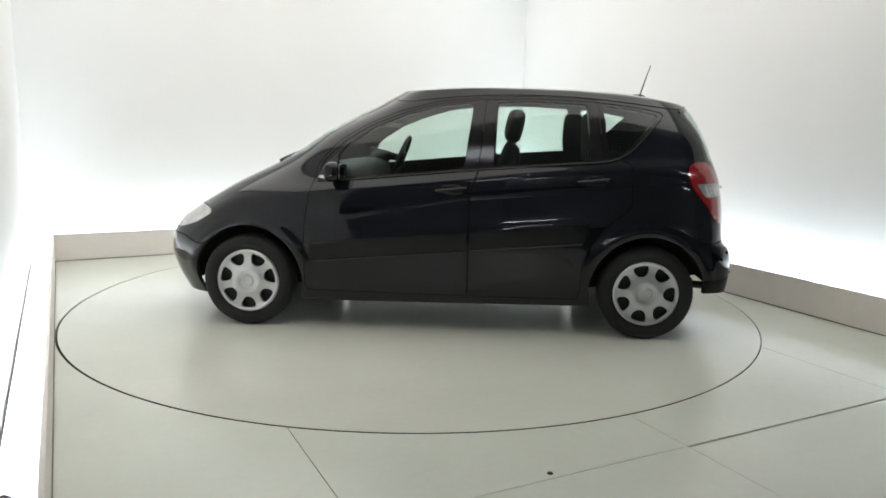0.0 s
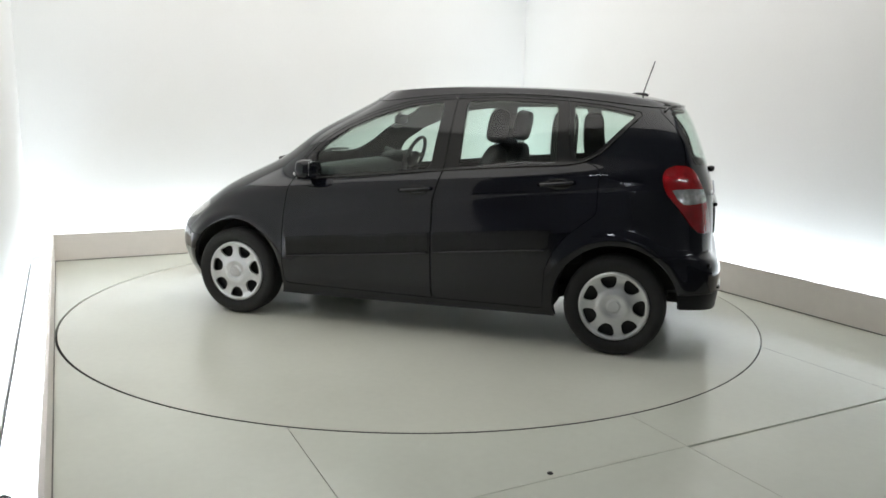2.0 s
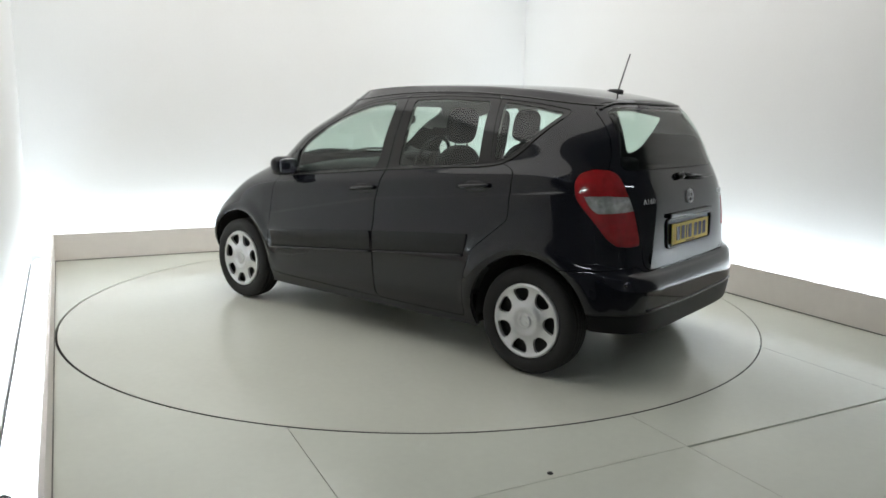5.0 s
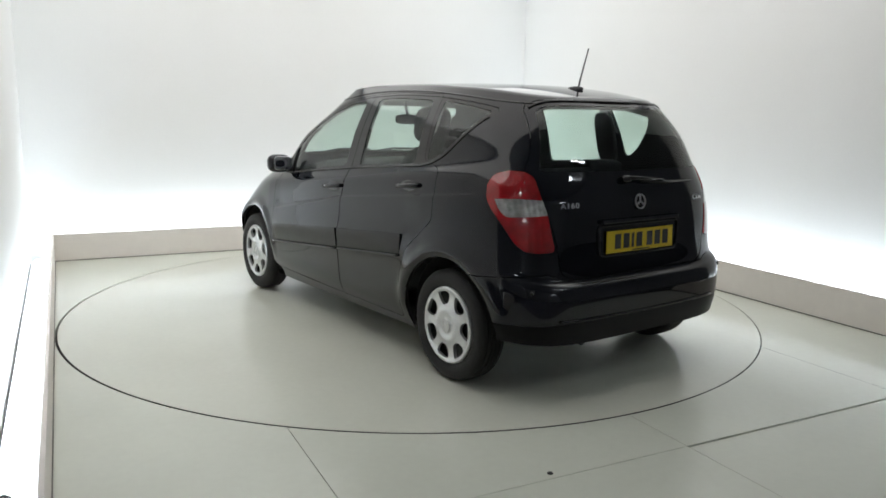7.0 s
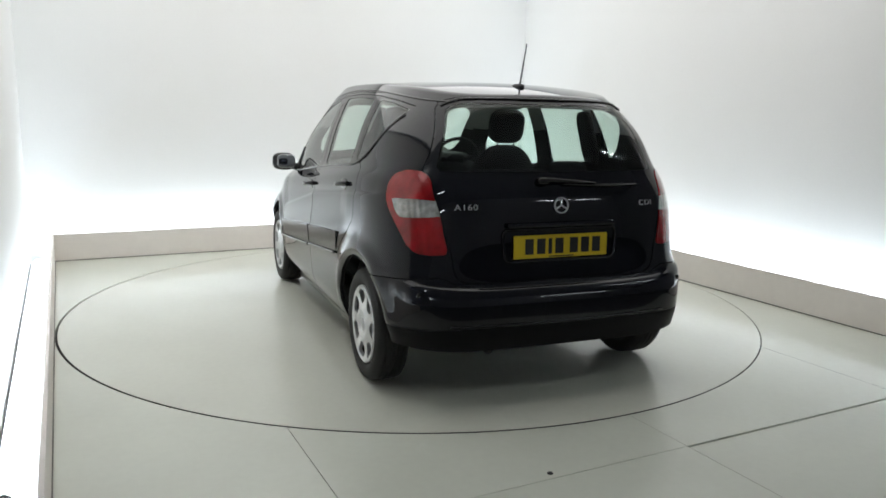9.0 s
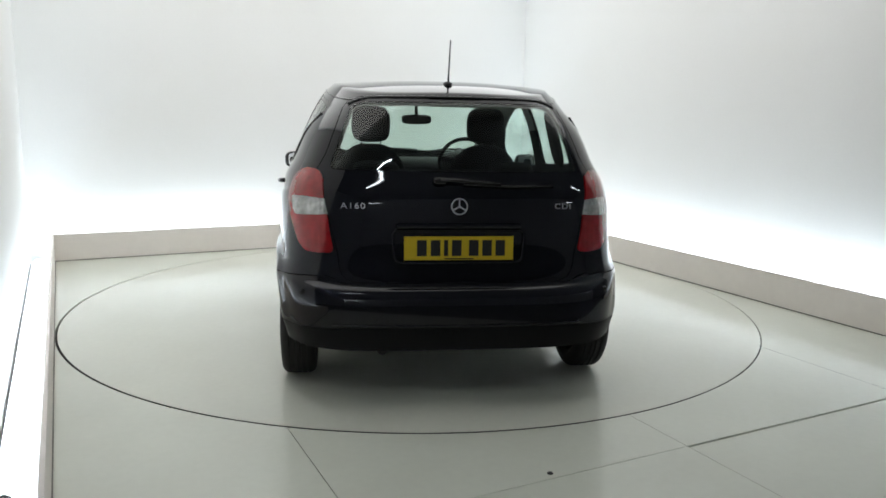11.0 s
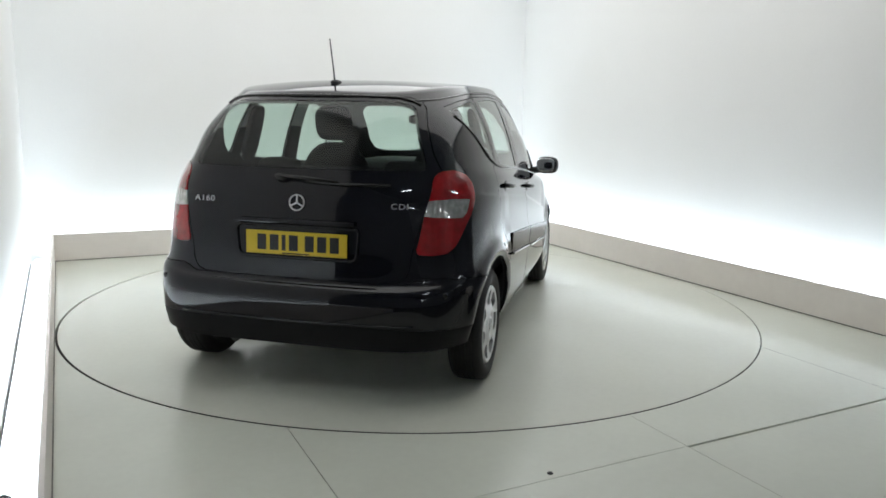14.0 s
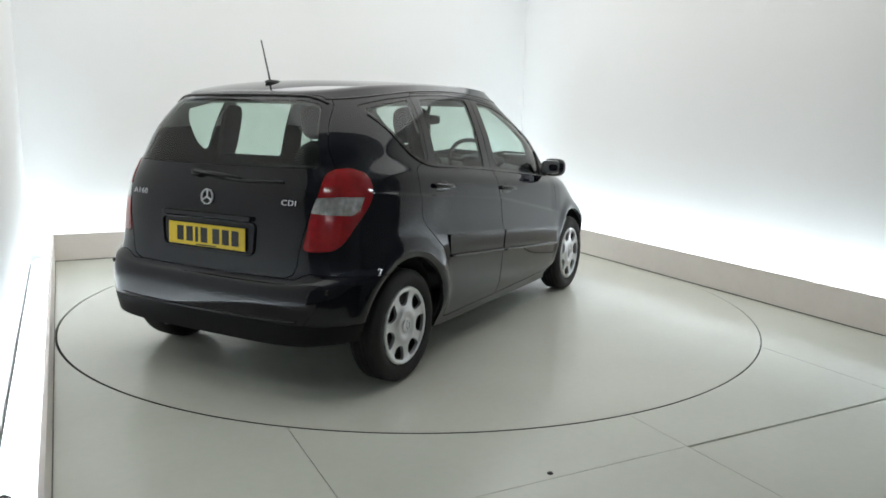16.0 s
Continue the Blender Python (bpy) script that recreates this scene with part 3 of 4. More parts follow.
def strip_push(p):
    return 0.0005 + 0.0115 * min(max((p.z - 0.525 + 0.0925 * p.x) / 0.13, 0), 1)


def islands(keep):
    """The connected pieces of a choice of faces."""
    todo = set(np.nonzero(keep)[0].tolist())
    out = []
    while todo:
        stack, got = [todo.pop()], []
        while stack:
            i = stack.pop()
            got.append(i)
            for e in FACES[i].edges:
                for f in e.link_faces:
                    if f.index in todo:
                        todo.remove(f.index)
                        stack.append(f.index)
        if len(got) > 8:
            m = np.zeros(len(FACES), bool)
            m[got] = True
            out.append(m)
    return out


BOTH, LEFT, RIGHT = (1, -1), (1,), (-1,)
body = panel("body_shell", PANEL == "body_shell", BOTH, M_PAINT, car, "glossy black painted steel shell")
panel("bonnet", PANEL == "bonnet", BOTH, M_PAINT, car)
panel("front_bumper", PANEL == "front_bumper", BOTH, M_PAINT, car)
bumper = panel("rear_bumper", (PANEL == "rear_bumper") & ~IN["valance"], BOTH, M_PAINT, car, "black painted rear bumper", thick=0.02)
panel("valance", (PANEL == "rear_bumper") & IN["valance"], BOTH, M_VALANCE, bumper, "satin black lower valance", push=-0.002, thick=0.02)
panel("windscreen", PANEL == "windscreen", BOTH, M_GLASS, car, "green tinted windscreen", push=-0.002)
hatch = panel("tailgate", PANEL == "hatch", BOTH, M_PAINT, car, "black tailgate with a wide window", shrink=0.003, thick=0.012)
panel("rear_window", PANEL == "hatch_pane", BOTH, M_GLASS, hatch, "dark tinted rear window", push=0.001, shrink=0.0)
doors = {}
for s, sides in ((1, LEFT), (-1, RIGHT)):
    for piece in islands(PANEL == "window_frame"):
        panel("pillar_trim", piece, sides, M_TRIM, car, "gloss black pillar trim", push=-0.003, shrink=0.001)
    panel("quarter_window", PANEL == "quarter_pane", sides, M_GLASS, car, "green tinted side glass", push=-0.004, shrink=0)
    for k in ("front", "rear"):
        door = panel(k + "_door", PANEL == k + "_door", sides, M_PAINT, car, "black painted door", thick=0.012)
        for piece in islands(PANEL == k + "_frame"):
            panel("window_frame", piece, sides, M_TRIM, door, "gloss black window frame", push=-0.002, shrink=0.0015)
        panel("window", PANEL == k + "_pane", sides, M_GLASS, door, "green tinted side glass", push=-0.005, shrink=0)
        panel("side_moulding", IN[k + "_strip"], sides, M_STRIP, door, "satin black protective side moulding", push=strip_push, thick=0.014, shrink=0.0)
        pts = []
        xa, xb = (0.855, -0.135) if k == "front" else (-0.172, -0.872)
        for i in range(25):
            x = xa + (xb - xa) * i / 24
            z = 0.527 - 0.0925 * x + (0.004 if k == "rear" else 0)
            pts.append((x, s * (side_y(x, z) + 0.007), z))
        b = bmesh.new()
        tube(b, pts, 0.0075, 10)
        part("moulding_edge", b, M_PAINT, door, "gloss lower edge of the side moulding", smooth=True)
        doors[k, s] = door
    lamp = tagged(new("headlamp"), "clear glass headlamp")
    lamp.parent = car
    panel("lens", PANEL == "headlamp", sides, M_CLEAR, lamp, "clear lens", push=-0.001)
    lamp = tagged(new("tail_lamp"), "red tail lamp with a clear band")
    lamp.parent = car
    band = IN["lamp_band"]
    panel("red_lens", (PANEL == "tail_lamp") & ~band, sides, M_RED, lamp, "red ribbed lens", push=0.004, shrink=0.001, thick=0.012)
    panel("clear_lens", (PANEL == "tail_lamp") & band, sides, M_CLEAR, lamp, "clear indicator lens", push=0.0035, shrink=0.0)

# the dark lining inside the shell
SEE = np.isin(PANEL, ("front_pane", "rear_pane", "quarter_pane", "hatch_pane", "windscreen", "none"))
lining = panel("inner_lining", ~SEE & (MIDDLE[:, 2] < 1.30), BOTH, M_LINER, car, "dark interior lining", push=-0.022, shrink=-0.004, thick=0)
panel("headlining", ~SEE & (MIDDLE[:, 2] >= 1.30), BOTH, M_LINING, car, "pale grey cloth headlining", push=-0.02, shrink=-0.004, thick=0)


# padded pillar linings between the rear side windows
for s in (1, -1):
    b = bmesh.new()
    blob(b, (0, 0, 0), (0.16, 0.04, 0.34), 4, m=pose(-0.925, s * 0.692, 1.262, s * 15, 0, 0))
    part("pillar_lining", b, M_LINER, car, "dark padded pillar lining", smooth=True)


# underbody, wheel wells
def revolve(profile, n):
    """A turned shape about the y axis: profile of (radius, y)."""
    bm = bmesh.new()
    rings = []
    for r, y in profile:
        rings.append([bm.verts.new((r * math.cos(2 * math.pi * i / n), y, r * math.sin(2 * math.pi * i / n))) for i in range(n)])
    for a, b in zip(rings, rings[1:]):
        for i in range(n):
            j = (i + 1) % n
            bm.faces.new((a[i], a[j], b[j], b[i]))
    return bm


bm = bmesh.new()
add_box(bm, -0.88, 0.88, -0.80, 0.80, 0.19, 0.24, bevel=0.01)
add_box(bm, -1.66, -0.88, -0.52, 0.52, 0.28, 0.34, bevel=0.02)
add_box(bm, 0.88, 1.66, -0.50, 0.50, 0.21, 0.27, bevel=0.02)
add_box(bm, -1.33, -1.24, -0.72, 0.72, 0.26, 0.34, bevel=0.02)
add_box(bm, -1.55, -1.05, 0.1, 0.5, 0.20, 0.30, bevel=0.03)
part("underbody", bm, M_LINER, car, "dark underbody with axle and silencer")
for ax in (-1.284, 1.284):
    for s in (1, -1):
        b = bmesh.new()
        n = 28
        rows = []
        for i in range(n + 1):
            a = radians((-6 if ax < 0 else 12) + (174 if ax < 0 else 176) * i / n)
            rows.append([b.verts.new((ax + 0.374 * math.cos(a), s * y, 0.30 + 0.374 * math.sin(a))) for y in (0.805, 0.58)])
        for p, q in zip(rows, rows[1:]):
            b.faces.new((p[0], p[1], q[1], q[0]))
        b.faces.new([r[1] for r in rows])
        part("wheel_arch_liner", b, M_LINER, car)


# wheels
def make_wheel(s, m):
    """A wheel with its outer side at +y (s = 1) or -y."""
    wheel = tagged(new("wheel"), "black tyre with a seven-spoke silver cover")
    wheel.parent = car
    wheel.matrix_basis = m @ pose(0, 0, 0, 0, 0, 0 if s > 0 else 180)
    tyre = revolve([(0.205, 0.070), (0.222, 0.083), (0.250, 0.089), (0.272, 0.086), (0.287, 0.076), (0.2965, 0.060), (0.2970, 0.046), (0.292, 0.0445), (0.292, 0.040), (0.2975, 0.0385), (0.2985, 0.016), (0.293, 0.0145), (0.293, 0.010), (0.2985, 0.0085), (0.2985, -0.0085), (0.293, -0.010), (0.293, -0.0145), (0.2985, -0.016), (0.2975, -0.0385), (0.292, -0.040), (0.292, -0.0445), (0.297, -0.046), (0.2965, -0.060), (0.287, -0.076), (0.270, -0.086), (0.235, -0.088), (0.205, -0.070)], 72)
    bmesh.ops.recalc_face_normals(tyre, faces=tyre.faces[:])
    ob = part("tyre", tyre, M_RUBBER, wheel, "worn black rubber tyre")
    crisp(ob.data, 30)
    rim = revolve([(0.206, 0.075), (0.196, 0.066), (0.190, 0.020), (0.150, 0.012), (0.06, 0.020), (0.0005, 0.022)], 48)
    ob = part("rim", rim, M_STEEL, wheel, "dark steel rim")
    crisp(ob.data, 40)
    cover = bmesh.new()
    prof = [(0.001, 0.084), (0.034, 0.084), (0.038, 0.080), (0.044, 0.079), (0.056, 0.082), (0.064, 0.087), (0.076, 0.088), (0.086, 0.086), (0.096, 0.080), (0.106, 0.077), (0.116, 0.075), (0.13, 0.0735), (0.145, 0.073), (0.16, 0.074), (0.172, 0.076), (0.181, 0.079), (0.188, 0.083), (0.198, 0.084), (0.205, 0.079), (0.207, 0.070)]
    n = 112
    rings = [[cover.verts.new((r * math.cos(2 * math.pi * i / n), y, r * math.sin(2 * math.pi * i / n))) for i in range(n)] for r, y in prof]
    for a, b in zip(rings, rings[1:]):
        for i in range(n):
            j = (i + 1) % n
            cover.faces.new((a[i], a[j], b[j], b[i]))
    hole = rounded([(0.112, -0.020), (0.128, -0.037), (0.160, -0.050), (0.178, -0.046), (0.183, 0.0), (0.178, 0.046), (0.160, 0.050), (0.128, 0.037), (0.112, 0.020), (0.108, 0.0)], 0.012)

    def f(c):
        a = np.arctan2(c[:, 2], c[:, 0]) - math.pi / 2
        a = (a + math.pi / 7) % (2 * math.pi / 7) - math.pi / 7
        r = np.hypot(c[:, 0], c[:, 2])
        return inside(r * np.cos(a), r * np.sin(a), hole)
    cut(cover, f, 0.0006)
    gone = [q for q, d in zip(cover.faces[:], f(np.array([q.calc_center_median() for q in cover.faces]))) if d > 0]
    bmesh.ops.delete(cover, geom=gone, context="FACES")
    bmesh.ops.recalc_face_normals(cover, faces=cover.faces[:])
    rim_edges = [e for e in cover.edges if e.is_boundary]
    made = bmesh.ops.extrude_edge_only(cover, edges=rim_edges)
    for v in [g for g in made["geom"] if isinstance(g, bmesh.types.BMVert)]:
        v.co.y -= 0.018
    bmesh.ops.recalc_face_normals(cover, faces=cover.faces[:])
    ob = part("wheel_cover", cover, M_SILVER, wheel, "silver wheel cover with seven openings")
    crisp(ob.data, 35)
    e = revolve([(0.033, 0.083), (0.033, 0.0865), (0.028, 0.0865), (0.028, 0.083)], 40)
    for i in range(3):
        add_box(e, -0.0026, 0.0026, 0.082, 0.086, 0, 0.03, m=pose(0, 0, 0, 0, 120 * i + 20, 0))
    part("emblem", e, M_SILVER, wheel, "round silver emblem")
    return wheel


for ax, turn in ((1.284, 25.7), (-1.284, -38.6)):
    for s in (1, -1):
        make_wheel(s, pose(ax, s * 0.777, 0.2985, 0, turn if s > 0 else 8 - turn, 0))


# ---- lights, plates and fittings on the outside ----
def skin_y(x, z):
    """The half width of the shell's side at x, z."""
    g = GRID[:94].reshape(-1, 3)
    g = g[g[:, 1] > 0.4]
    return float(g[np.argmin((g[:, 0] - x) ** 2 + (g[:, 2] - z) ** 2), 1])


def skin_x(y, z):
    """How far back the rear of the shell reaches at y, z."""
    g = GRID[:94].reshape(-1, 3)
    g = g[g[:, 0] < -1.3]
    return float(g[np.argmin((g[:, 1] - abs(y)) ** 2 + (g[:, 2] - z) ** 2), 0])


def skin_z(x, y):
    g = GRID[76:].reshape(-1, 3)
    return float(g[np.argmin((g[:, 0] - x) ** 2 + (g[:, 1] - abs(y)) ** 2), 2])


for s in (1, -1):
    for k, hx, hz in (("front", -0.038, 0.932), ("rear", -0.920, 1.008)):
        hy = skin_y(hx, hz)
        handle = tagged(new("door_handle"), "black bow door handle over a shallow recess")
        handle.parent = doors[k, s]
        b = bmesh.new()
        pts = [(hx + 0.105 - 0.21 * i / 12, s * (hy + 0.004 + 0.032 * math.sin(math.pi * i / 12) ** 0.6), hz - 0.012 + 0.02 * i / 12) for i in range(13)]
        tube(b, pts, 0.0125, 10)
        ob = part("grip", b, M_PAINT, handle, smooth=True)
        b = bmesh.new()
        blob(b, (hx - 0.01, s * hy, hz - 0.004), (0.15, 0.012, 0.062), 2.4)
        part("recess", b, M_TRIM, handle, smooth=True)

    # door mirrors
    mirror = tagged(new("door_mirror"), "black folding door mirror")
    mirror.parent = doors["front", s]
    b = bmesh.new()
    blob(b, (0, 0, 0), (0.105, 0.165, 0.128), 3.0, 32, 18, m=pose(0.693, s * 0.912, 1.030, 0, 0, -s * 12))
    for v in b.verts:
        if v.co.x > 0.71:
            v.co.z -= 0.06 * (v.co.x - 0.71) / 0.07 * (v.co.z - 0.99)
    part("housing", b, M_PAINT, mirror, "black painted housing", smooth=True)
    b = bmesh.new()
    blob(b, (0, 0, 0), (0.004, 0.132, 0.098), 4, 24, 12, m=pose(0.6405, s * 0.902, 1.032, 0, 0, -s * 12))
    part("mirror_glass", b, M_CHROME, mirror, "mirror glass", smooth=True)
    b = bmesh.new()
    tube(b, [(0.72, s * 0.79, 0.985), (0.715, s * 0.83, 0.990), (0.71, s * 0.87, 1.0)], 0.026)
    part("arm", b, M_PLASTIC, mirror, smooth=True)
    b = bmesh.new()
    blob(b, (0, 0, 0), (0.13, 0.02, 0.022), 3, m=pose(0.745, s * 0.935, 0.995, 0, 0, -s * 35))
    part("indicator", b, M_CLEAR, mirror, "clear indicator strip", smooth=True)
    # sail panel in the corner of the front window
    b = slab([(0.83, 0.955), (0.70, 0.965), (0.70, 1.14), (0.80, 1.05)], 0, 0.012)
    ob = part("mirror_sail", b, M_PLASTIC, doors["front", s])
    ob.matrix_basis = pose(0, s * 0.815, 0, 90, 0, 0)
    for v in ob.data.vertices:
        yy = skin_y(v.co.x, v.co.y)
        v.co.z = -s * (yy - 0.815 + (0.006 if v.co.z > 0.006 else -0.01)) if s > 0 else (yy - 0.815 + (0.006 if v.co.z > 0.006 else -0.01))

    # belt trim and roof moulding
    b = bmesh.new()
    line = [(0.80, 0.955), (0.32, 1.003), (-0.18, 1.053), (-0.75, 1.101), (-1.03, 1.120), (-1.15, 1.178), (-1.25, 1.288), (-1.37, 1.415)]
    pts = []
    for (xa, za), (xb, zb) in zip(line, line[1:]):
        for i in range(8):
            x, z = xa + (xb - xa) * i / 8, za + (zb - za) * i / 8
            pts.append((x, s * (skin_y(x, z) + 0.001), z))
    sm = [tuple(sum(pts[min(max(i + d, 0), len(pts) - 1)][c] for d in (-3, -2, -1, 0, 1, 2, 3)) / 7 for c in range(3)) for i in range(len(pts))]
    tube(b, sm, 0.0065, 8)
    part("belt_trim", b, M_TRIM, car, "gloss black window-line trim", smooth=True)
    b = bmesh.new()
    row = GRID[89]
    pts = [(p[0], s * p[1], p[2] - 0.001) for p in row if p[1] > 0.44][::2]
    tube(b, pts, 0.0055, 6)
    part("roof_moulding", b, M_TRIM, car, "black roof joint moulding", smooth=True)

# tailgate: plate recess, plate, grip strip, emblem, letters, wiper
zx = lambda z, y=0.0: skin_x(y, z)


def rear_pose(y, z, out=0.004):
    """A pose on the tailgate: its x runs to the car's right, its y up the skin, its z out of it."""
    up = Vector((zx(z + 0.04, y) - zx(z - 0.04, y), 0, 0.08)).normalized()
    right = Vector((0, -1, 0))
    n = right.cross(up)
    m = Matrix((right, up, n)).transposed().to_4x4()
    m.translation = Vector((zx(z, y), y, z)) + n * out
    return m


plate = tagged(new("number_plate"), "yellow rear number plate with black bars")
plate.parent = hatch
plate.matrix_basis = rear_pose(0, 0.767, 0.008)
part("plate", box(-0.262, 0.262, -0.0565, 0.0565, 0, 0.004, bevel=0.0015), M_PLATE, plate, "yellow plate")
for i, x in enumerate((-0.178, -0.113, -0.063, -0.012, 0.070, 0.134, 0.198)):
    w = 0.010 if i == 2 else 0.023
    part("bar", box(x - w, x + w, -0.037, 0.039, 0.004, 0.0052), M_INK, plate)
part("bar", box(-0.07, 0.07, -0.053, -0.047, 0.004, 0.0052), M_INK, plate)
b = bmesh.new()
loop = rounded([(-0.305, -0.070), (0.305, -0.070), (0.318, 0.085), (-0.318, 0.085)], 0.035, 6)
tube(b, [(x, y, 0.001) for x, y in loop + loop[:2]], 0.0075, 8)
ob = part("plate_recess_rim", b, M_PAINT, hatch, "black rounded rim of the plate recess", smooth=True)
ob.matrix_basis = rear_pose(0, 0.767, 0.002)
ob = part("grip_strip", box(-0.30, 0.30, -0.012, 0.012, 0, 0.024, bevel=0.008), M_PAINT, hatch, "black grip strip over the plate")
ob.matrix_basis = rear_pose(0, 0.872, 0.0)

ringb = revolve([(0.040, 0), (0.040, 0.008), (0.0345, 0.008), (0.0345, 0)], 44)
for i in range(3):
    add_box(ringb, -0.0032, 0.0032, 0.0, 0.007, 0, 0.037, m=pose(0, 0, 0, 0, 120 * i, 0))
ob = part("emblem", ringb, M_BADGE, hatch, "round chrome emblem")
ob.matrix_basis = rear_pose(0, 0.963, 0.003) @ pose(0, 0, 0, 90, 0, 0) @ pose(0, 0, 0, 0, 180, 0)


def letters(name, text, m, size, mat, parent):
    cu = bpy.data.curves.new(name, "FONT")
    cu.body, cu.size, cu.extrude, cu.align_x, cu.align_y = text, size, 0.002, "CENTER", "CENTER"
    cu.space_character = 1.15
    tmp = bpy.data.objects.new("tmp", cu)
    scene.collection.objects.link(tmp)
    me = bpy.data.meshes.new_from_object(tmp.evaluated_get(bpy.context.evaluated_depsgraph_get()))
    bpy.data.objects.remove(tmp)
    me.materials.clear()
    me.materials.append(mat)
    ob = new(name, me)
    ob.parent = parent
    ob.matrix_basis = m @ Matrix.Diagonal((1.25, 1, 1, 1))
    return ob


def turned(y, z, deg, out):
    m = rear_pose(y, z, out)
    t = m.translation.copy()
    m.translation = (0, 0, 0)
    m = pose(0, 0, 0, 0, 0, deg) @ m
    m.translation = t
    return m


letters("lettering", "A160", turned(0.500, 0.962, -6, 0.006), 0.039, M_BADGE, hatch)
letters("lettering", "CDI", turned(-0.508, 0.962, 6, 0.006), 0.037, M_BADGE, hatch)

wiper = tagged(new("rear_wiper"), "black rear wiper parked across the glass foot")
wiper.parent = hatch
b = bmesh.new()
blob(b, (zx(1.085) - 0.014, 0.09, 1.082), (0.045, 0.07, 0.04), 2.5)
part("pivot", b, M_TRIM, wiper, smooth=True)
b = bmesh.new()
tube(b, [(zx(1.085, 0.09) - 0.026, 0.09, 1.088), (zx(1.08, 0.0) - 0.028, -0.04, 1.082), (zx(1.07, 0.2) - 0.022, -0.20, 1.070)], (0.012, 0.006))
part("arm", b, M_TRIM, wiper, smooth=True)
b = bmesh.new()
tube(b, [(zx(1.06, 0.05) - 0.010, -0.02, 1.066), (zx(1.06, 0.25) - 0.012, -0.24, 1.056), (zx(1.06, 0.46) - 0.010, -0.46, 1.058)], 0.007)
part("blade", b, M_TRIM, wiper, smooth=True)

# spoiler lip over the rear window
b = bmesh.new()
pts = []
for y in np.linspace(-0.535, 0.535, 61):
    z = 1.472 - 0.006 * (y / 0.46) ** 2 - 0.9 * max(abs(y) - 0.45, 0) ** 1.25
    pts.append((skin_x(y, z) - 0.001, y, z))
pts = [tuple(sum(pts[min(max(i + d, 0), 60)][k] for d in range(-3, 4)) / 7 for k in range(3)) for i in range(61)]
tube(b, pts, 0.0085, 10)
part("spoiler_lip", b, M_TRIM, hatch, "black spoiler lip", smooth=True)

# rear bumper: lower grille strip, reflectors, tow cover, exhaust
for z, r in ((0.398, 0.007),):
    b = bmesh.new()
    tube(b, [(skin_x(y, z) - 0.003, y, z + 0.012 * (y / 0.6) ** 2) for y in np.linspace(-0.60, 0.60, 31)], r, 8)
    part("bumper_ridge", b, M_PAINT, bumper, smooth=True)
b = bmesh.new()
tube(b, [(-1.55, 0.36, 0.27), (-1.70, 0.36, 0.268), (-1.785, 0.36, 0.262)], 0.026, 20)
part("exhaust_pipe", b, M_STEEL, car, "dark steel exhaust pipe", smooth=True)

for s in (1, -1):
    b = bmesh.new()
    blob(b, (skin_x(0.735, 0.56) - 0.002, s * 0.735, 0.56), (0.014, 0.026, 0.026), 2.2, 16, 8)
    part("bumper_cap", b, M_TRIM, bumper, "small round black cap", smooth=True)

# front wipers in the cowl
for y0, y1 in ((0.42, -0.08), (-0.08, -0.56)):
    b = bmesh.new()
    tube(b, [(1.175, y0, 1.062), (1.125, (y0 + y1) / 2, 1.105), (1.10, y1, 1.10)], (0.012, 0.008))
    part("front_wiper", b, M_PLASTIC, car, "black windscreen wiper", smooth=True)
b = bmesh.new()
blob(b, (1.16, 0, 1.060), (0.08, 0.86, 0.035), 4, 24, 8)
part("cowl", b, M_PLASTIC, car, "black cowl panel", smooth=True)

# aerial
aerial = tagged(new("aerial"), "short black roof aerial leaning back")
aerial.parent = car
AZ = skin_z(-1.32, 0)
b = bmesh.new()
blob(b, (-1.30, 0, AZ + 0.006), (0.115, 0.044, 0.030), 2.3)
part("base", b, M_PLASTIC, aerial, smooth=True)
b = bmesh.new()
tube(b, [(-1.322, 0, AZ + 0.010), (-1.335, 0, AZ + 0.06), (-1.385, 0, AZ + 0.222)], (0.0052, 0.0032), 8)
part("rod", b, M_PLASTIC, aerial, smooth=True)


# ---- the cabin ----
def seat(y, name="front_seat"):
    s = tagged(new(name), "dark cloth car seat with a head restraint")
    s.parent = car
    b = bmesh.new()
    blob(b, (0, 0, 0), (0.52, 0.50, 0.16), 3, m=pose(0.02, y, 0.56, 0, -6))
    part("seat_cushion", b, M_CLOTH, s, smooth=True)
    b = bmesh.new()
    blob(b, (0, 0, 0), (0.14, 0.50, 0.66), 3.2, m=pose(-0.355, y, 0.88, 0, -14))
    for v in b.verts:
        v.co.y = y + (v.co.y - y) * (1 - 0.30 * max(0, (v.co.z - 0.95) / 0.28) ** 1.5)
    part("backrest", b, M_CLOTH, s, smooth=True)
    b = bmesh.new()
    blob(b, (0, 0, 0), (0.115, 0.245, 0.225), 3.4, m=pose(-0.436, y, 1.325, 0, -12))
    part("head_restraint", b, M_CLOTH, s, smooth=True)
    for d in (-0.06, 0.06):
        b = bmesh.new()
        tube(b, [(-0.425, y + d, 1.17), (-0.438, y + d, 1.26)], 0.006)
        part("restraint_post", b, M_CHROME, s, smooth=True)
    return s


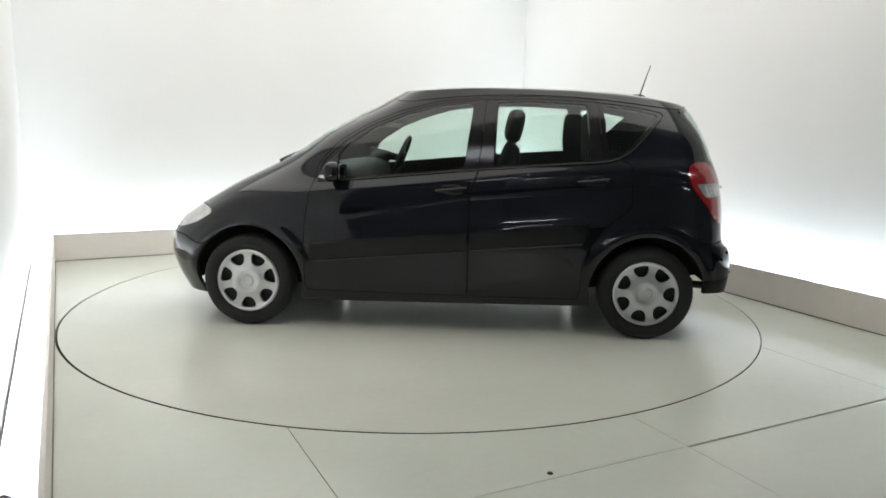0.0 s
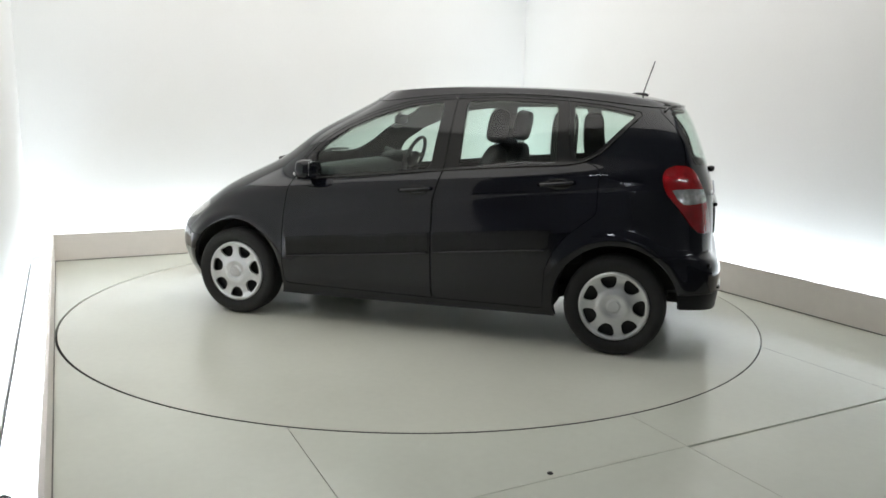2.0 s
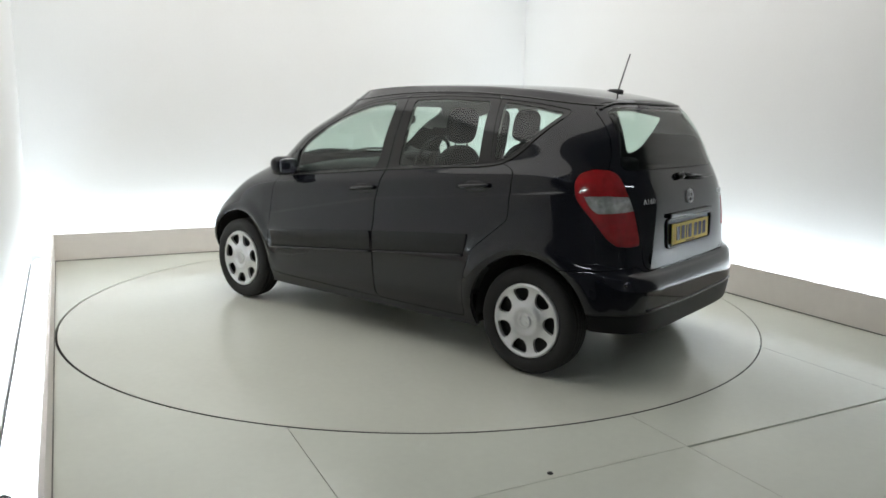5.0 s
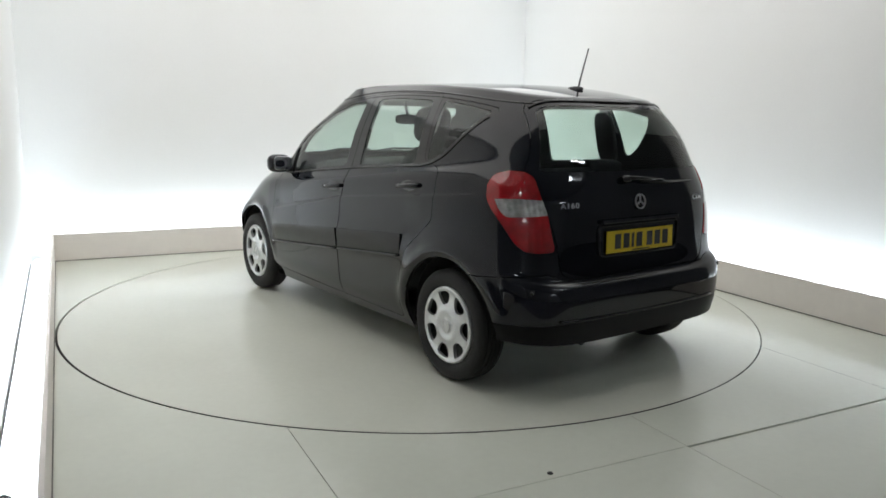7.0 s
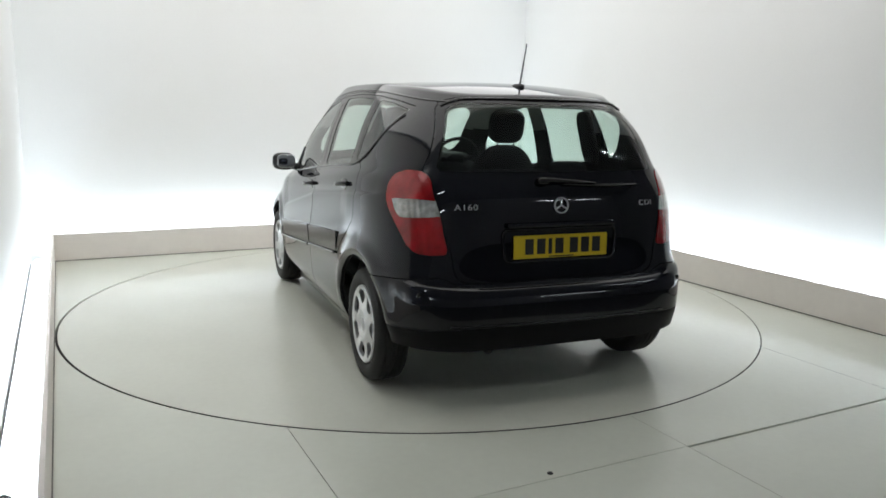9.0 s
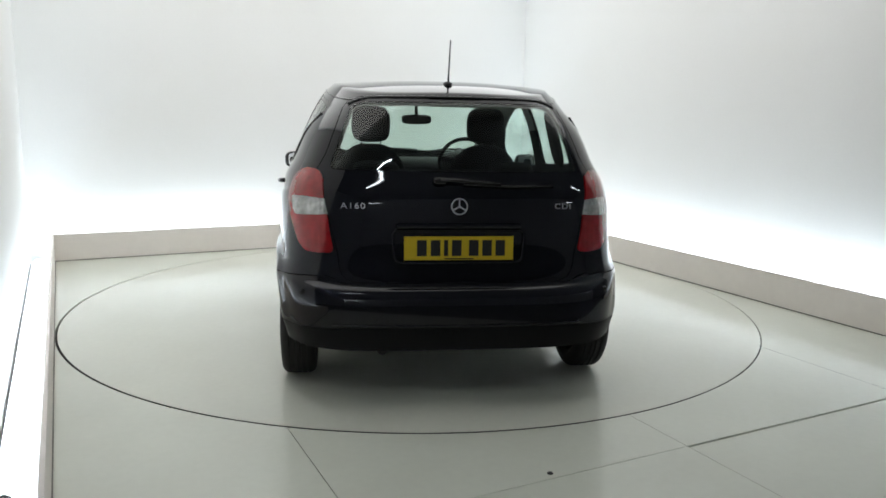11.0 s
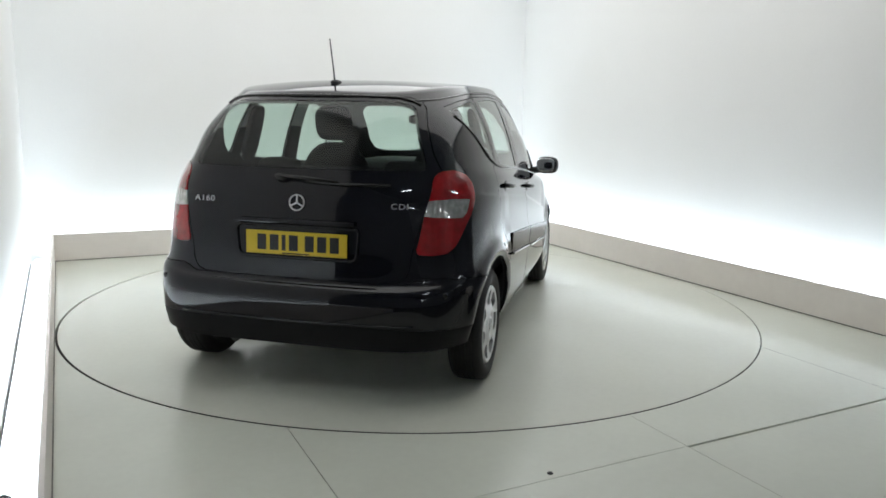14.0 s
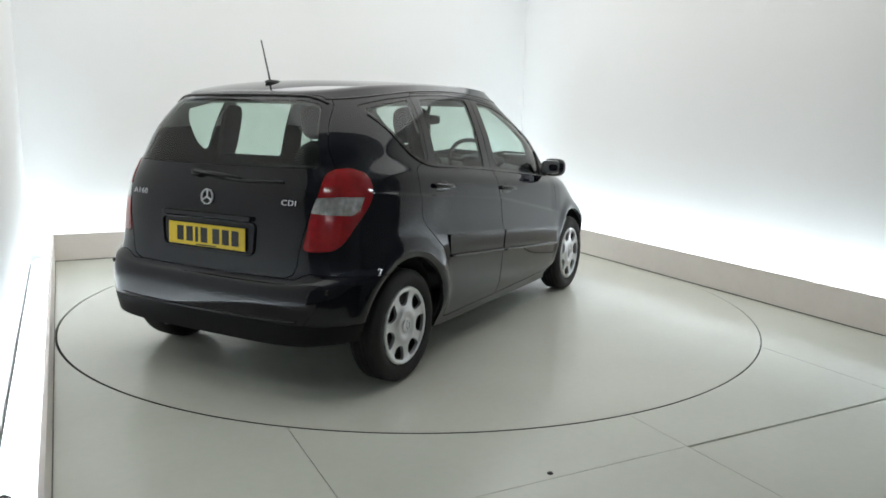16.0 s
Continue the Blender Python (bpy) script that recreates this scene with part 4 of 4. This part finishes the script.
seat(0.37)
seat(-0.37)
bench = tagged(new("rear_bench"), "dark cloth rear bench")
bench.parent = car
b = bmesh.new()
blob(b, (0, 0, 0), (0.50, 1.30, 0.16), 4, m=pose(-0.86, 0, 0.55, 0, -6))
part("seat_cushion", b, M_CLOTH, bench, smooth=True)
b = bmesh.new()
blob(b, (0, 0, 0), (0.15, 1.32, 0.56), 4.5, 40, 14, m=pose(-1.14, 0, 0.82, 0, -16))
part("backrest", b, M_CLOTH, bench, smooth=True)
for y in (0.37, -0.37):
    b = bmesh.new()
    blob(b, (0, 0, 0), (0.09, 0.25, 0.10), 3.2, m=pose(-1.225, y, 1.09, 0, -14))
    part("head_restraint", b, M_CLOTH, bench, smooth=True)
dash = tagged(new("dashboard"), "grey plastic dashboard with a steering wheel")
dash.parent = car
b = bmesh.new()
blob(b, (0, 0, 0), (0.55, 1.40, 0.30), 3.5, 32, 16, m=pose(0.78, 0, 0.90, 0, 8))
part("panel", b, M_DASH, dash, smooth=True)
b = bmesh.new()
blob(b, (0, 0, 0), (0.16, 0.36, 0.10), 2.6, m=pose(0.60, -0.37, 1.06))
part("instrument_hood", b, M_DASH, dash, smooth=True)
b = bmesh.new()
wm = pose(0.44, -0.37, 1.045, 0, -22)
tube(b, [wm @ Vector((0, 0.185 * math.cos(a), 0.185 * math.sin(a))) for a in np.linspace(0, 2 * math.pi, 41)], 0.015, 8)
for a in (0.2, math.pi - 0.2, -math.pi / 2):
    tube(b, [wm @ Vector((0.02, 0, 0)), wm @ Vector((0, 0.18 * math.cos(a), 0.18 * math.sin(a)))], 0.016, 8)
blob(b, (0, 0, 0), (0.05, 0.15, 0.13), 2.8, m=wm)
tube(b, [wm @ Vector((0.0, 0, 0)), wm @ Vector((0.25, 0, -0.03))], 0.03, 10)
part("steering_wheel", b, M_PLASTIC, dash, "black steering wheel", smooth=True)
mir = tagged(new("interior_mirror"), "black interior mirror under the windscreen top")
mir.parent = car
b = bmesh.new()
blob(b, (0, 0, 0), (0.035, 0.225, 0.072), 3.5, m=pose(0.40, 0.0, 1.355, 0, -6))
part("housing", b, M_PLASTIC, mir, smooth=True)
b = bmesh.new()
tube(b, [(0.41, 0, 1.385), (0.44, 0, 1.45)], 0.013)
part("stalk", b, M_PLASTIC, mir, smooth=True)
b = bmesh.new()
add_box(b, -1.58, 1.0, -0.66, 0.66, 0.33, 0.36, bevel=0.01)
add_box(b, 0.95, 1.05, -0.62, 0.62, 0.30, 0.90, bevel=0.01)
add_box(b, -1.55, -1.20, -0.66, 0.66, 0.98, 1.0, bevel=0.004)
part("cabin_floor", b, M_LINER, car, "dark carpet and bulkhead")


# ---- what moves ----
def motions():
    car_rows, disc_rows = [], []
    for i in range(33):
        t = i * 0.5
        a = 173.847 - 7.0738 * t - 0.00466 * t * t - YAW
        r = radians(a)
        car_rows.append((t, pose(-0.2715 * math.cos(r) + 0.0055 * math.sin(r), -0.2715 * math.sin(r) - 0.0055 * math.cos(r), 0.001, 0, 0, a)))
        disc_rows.append((t, pose(SHIFT.x, SHIFT.y, 0, 0, 0, a)))
    walk(car, car_rows)
    walk(disc, disc_rows)


motions()
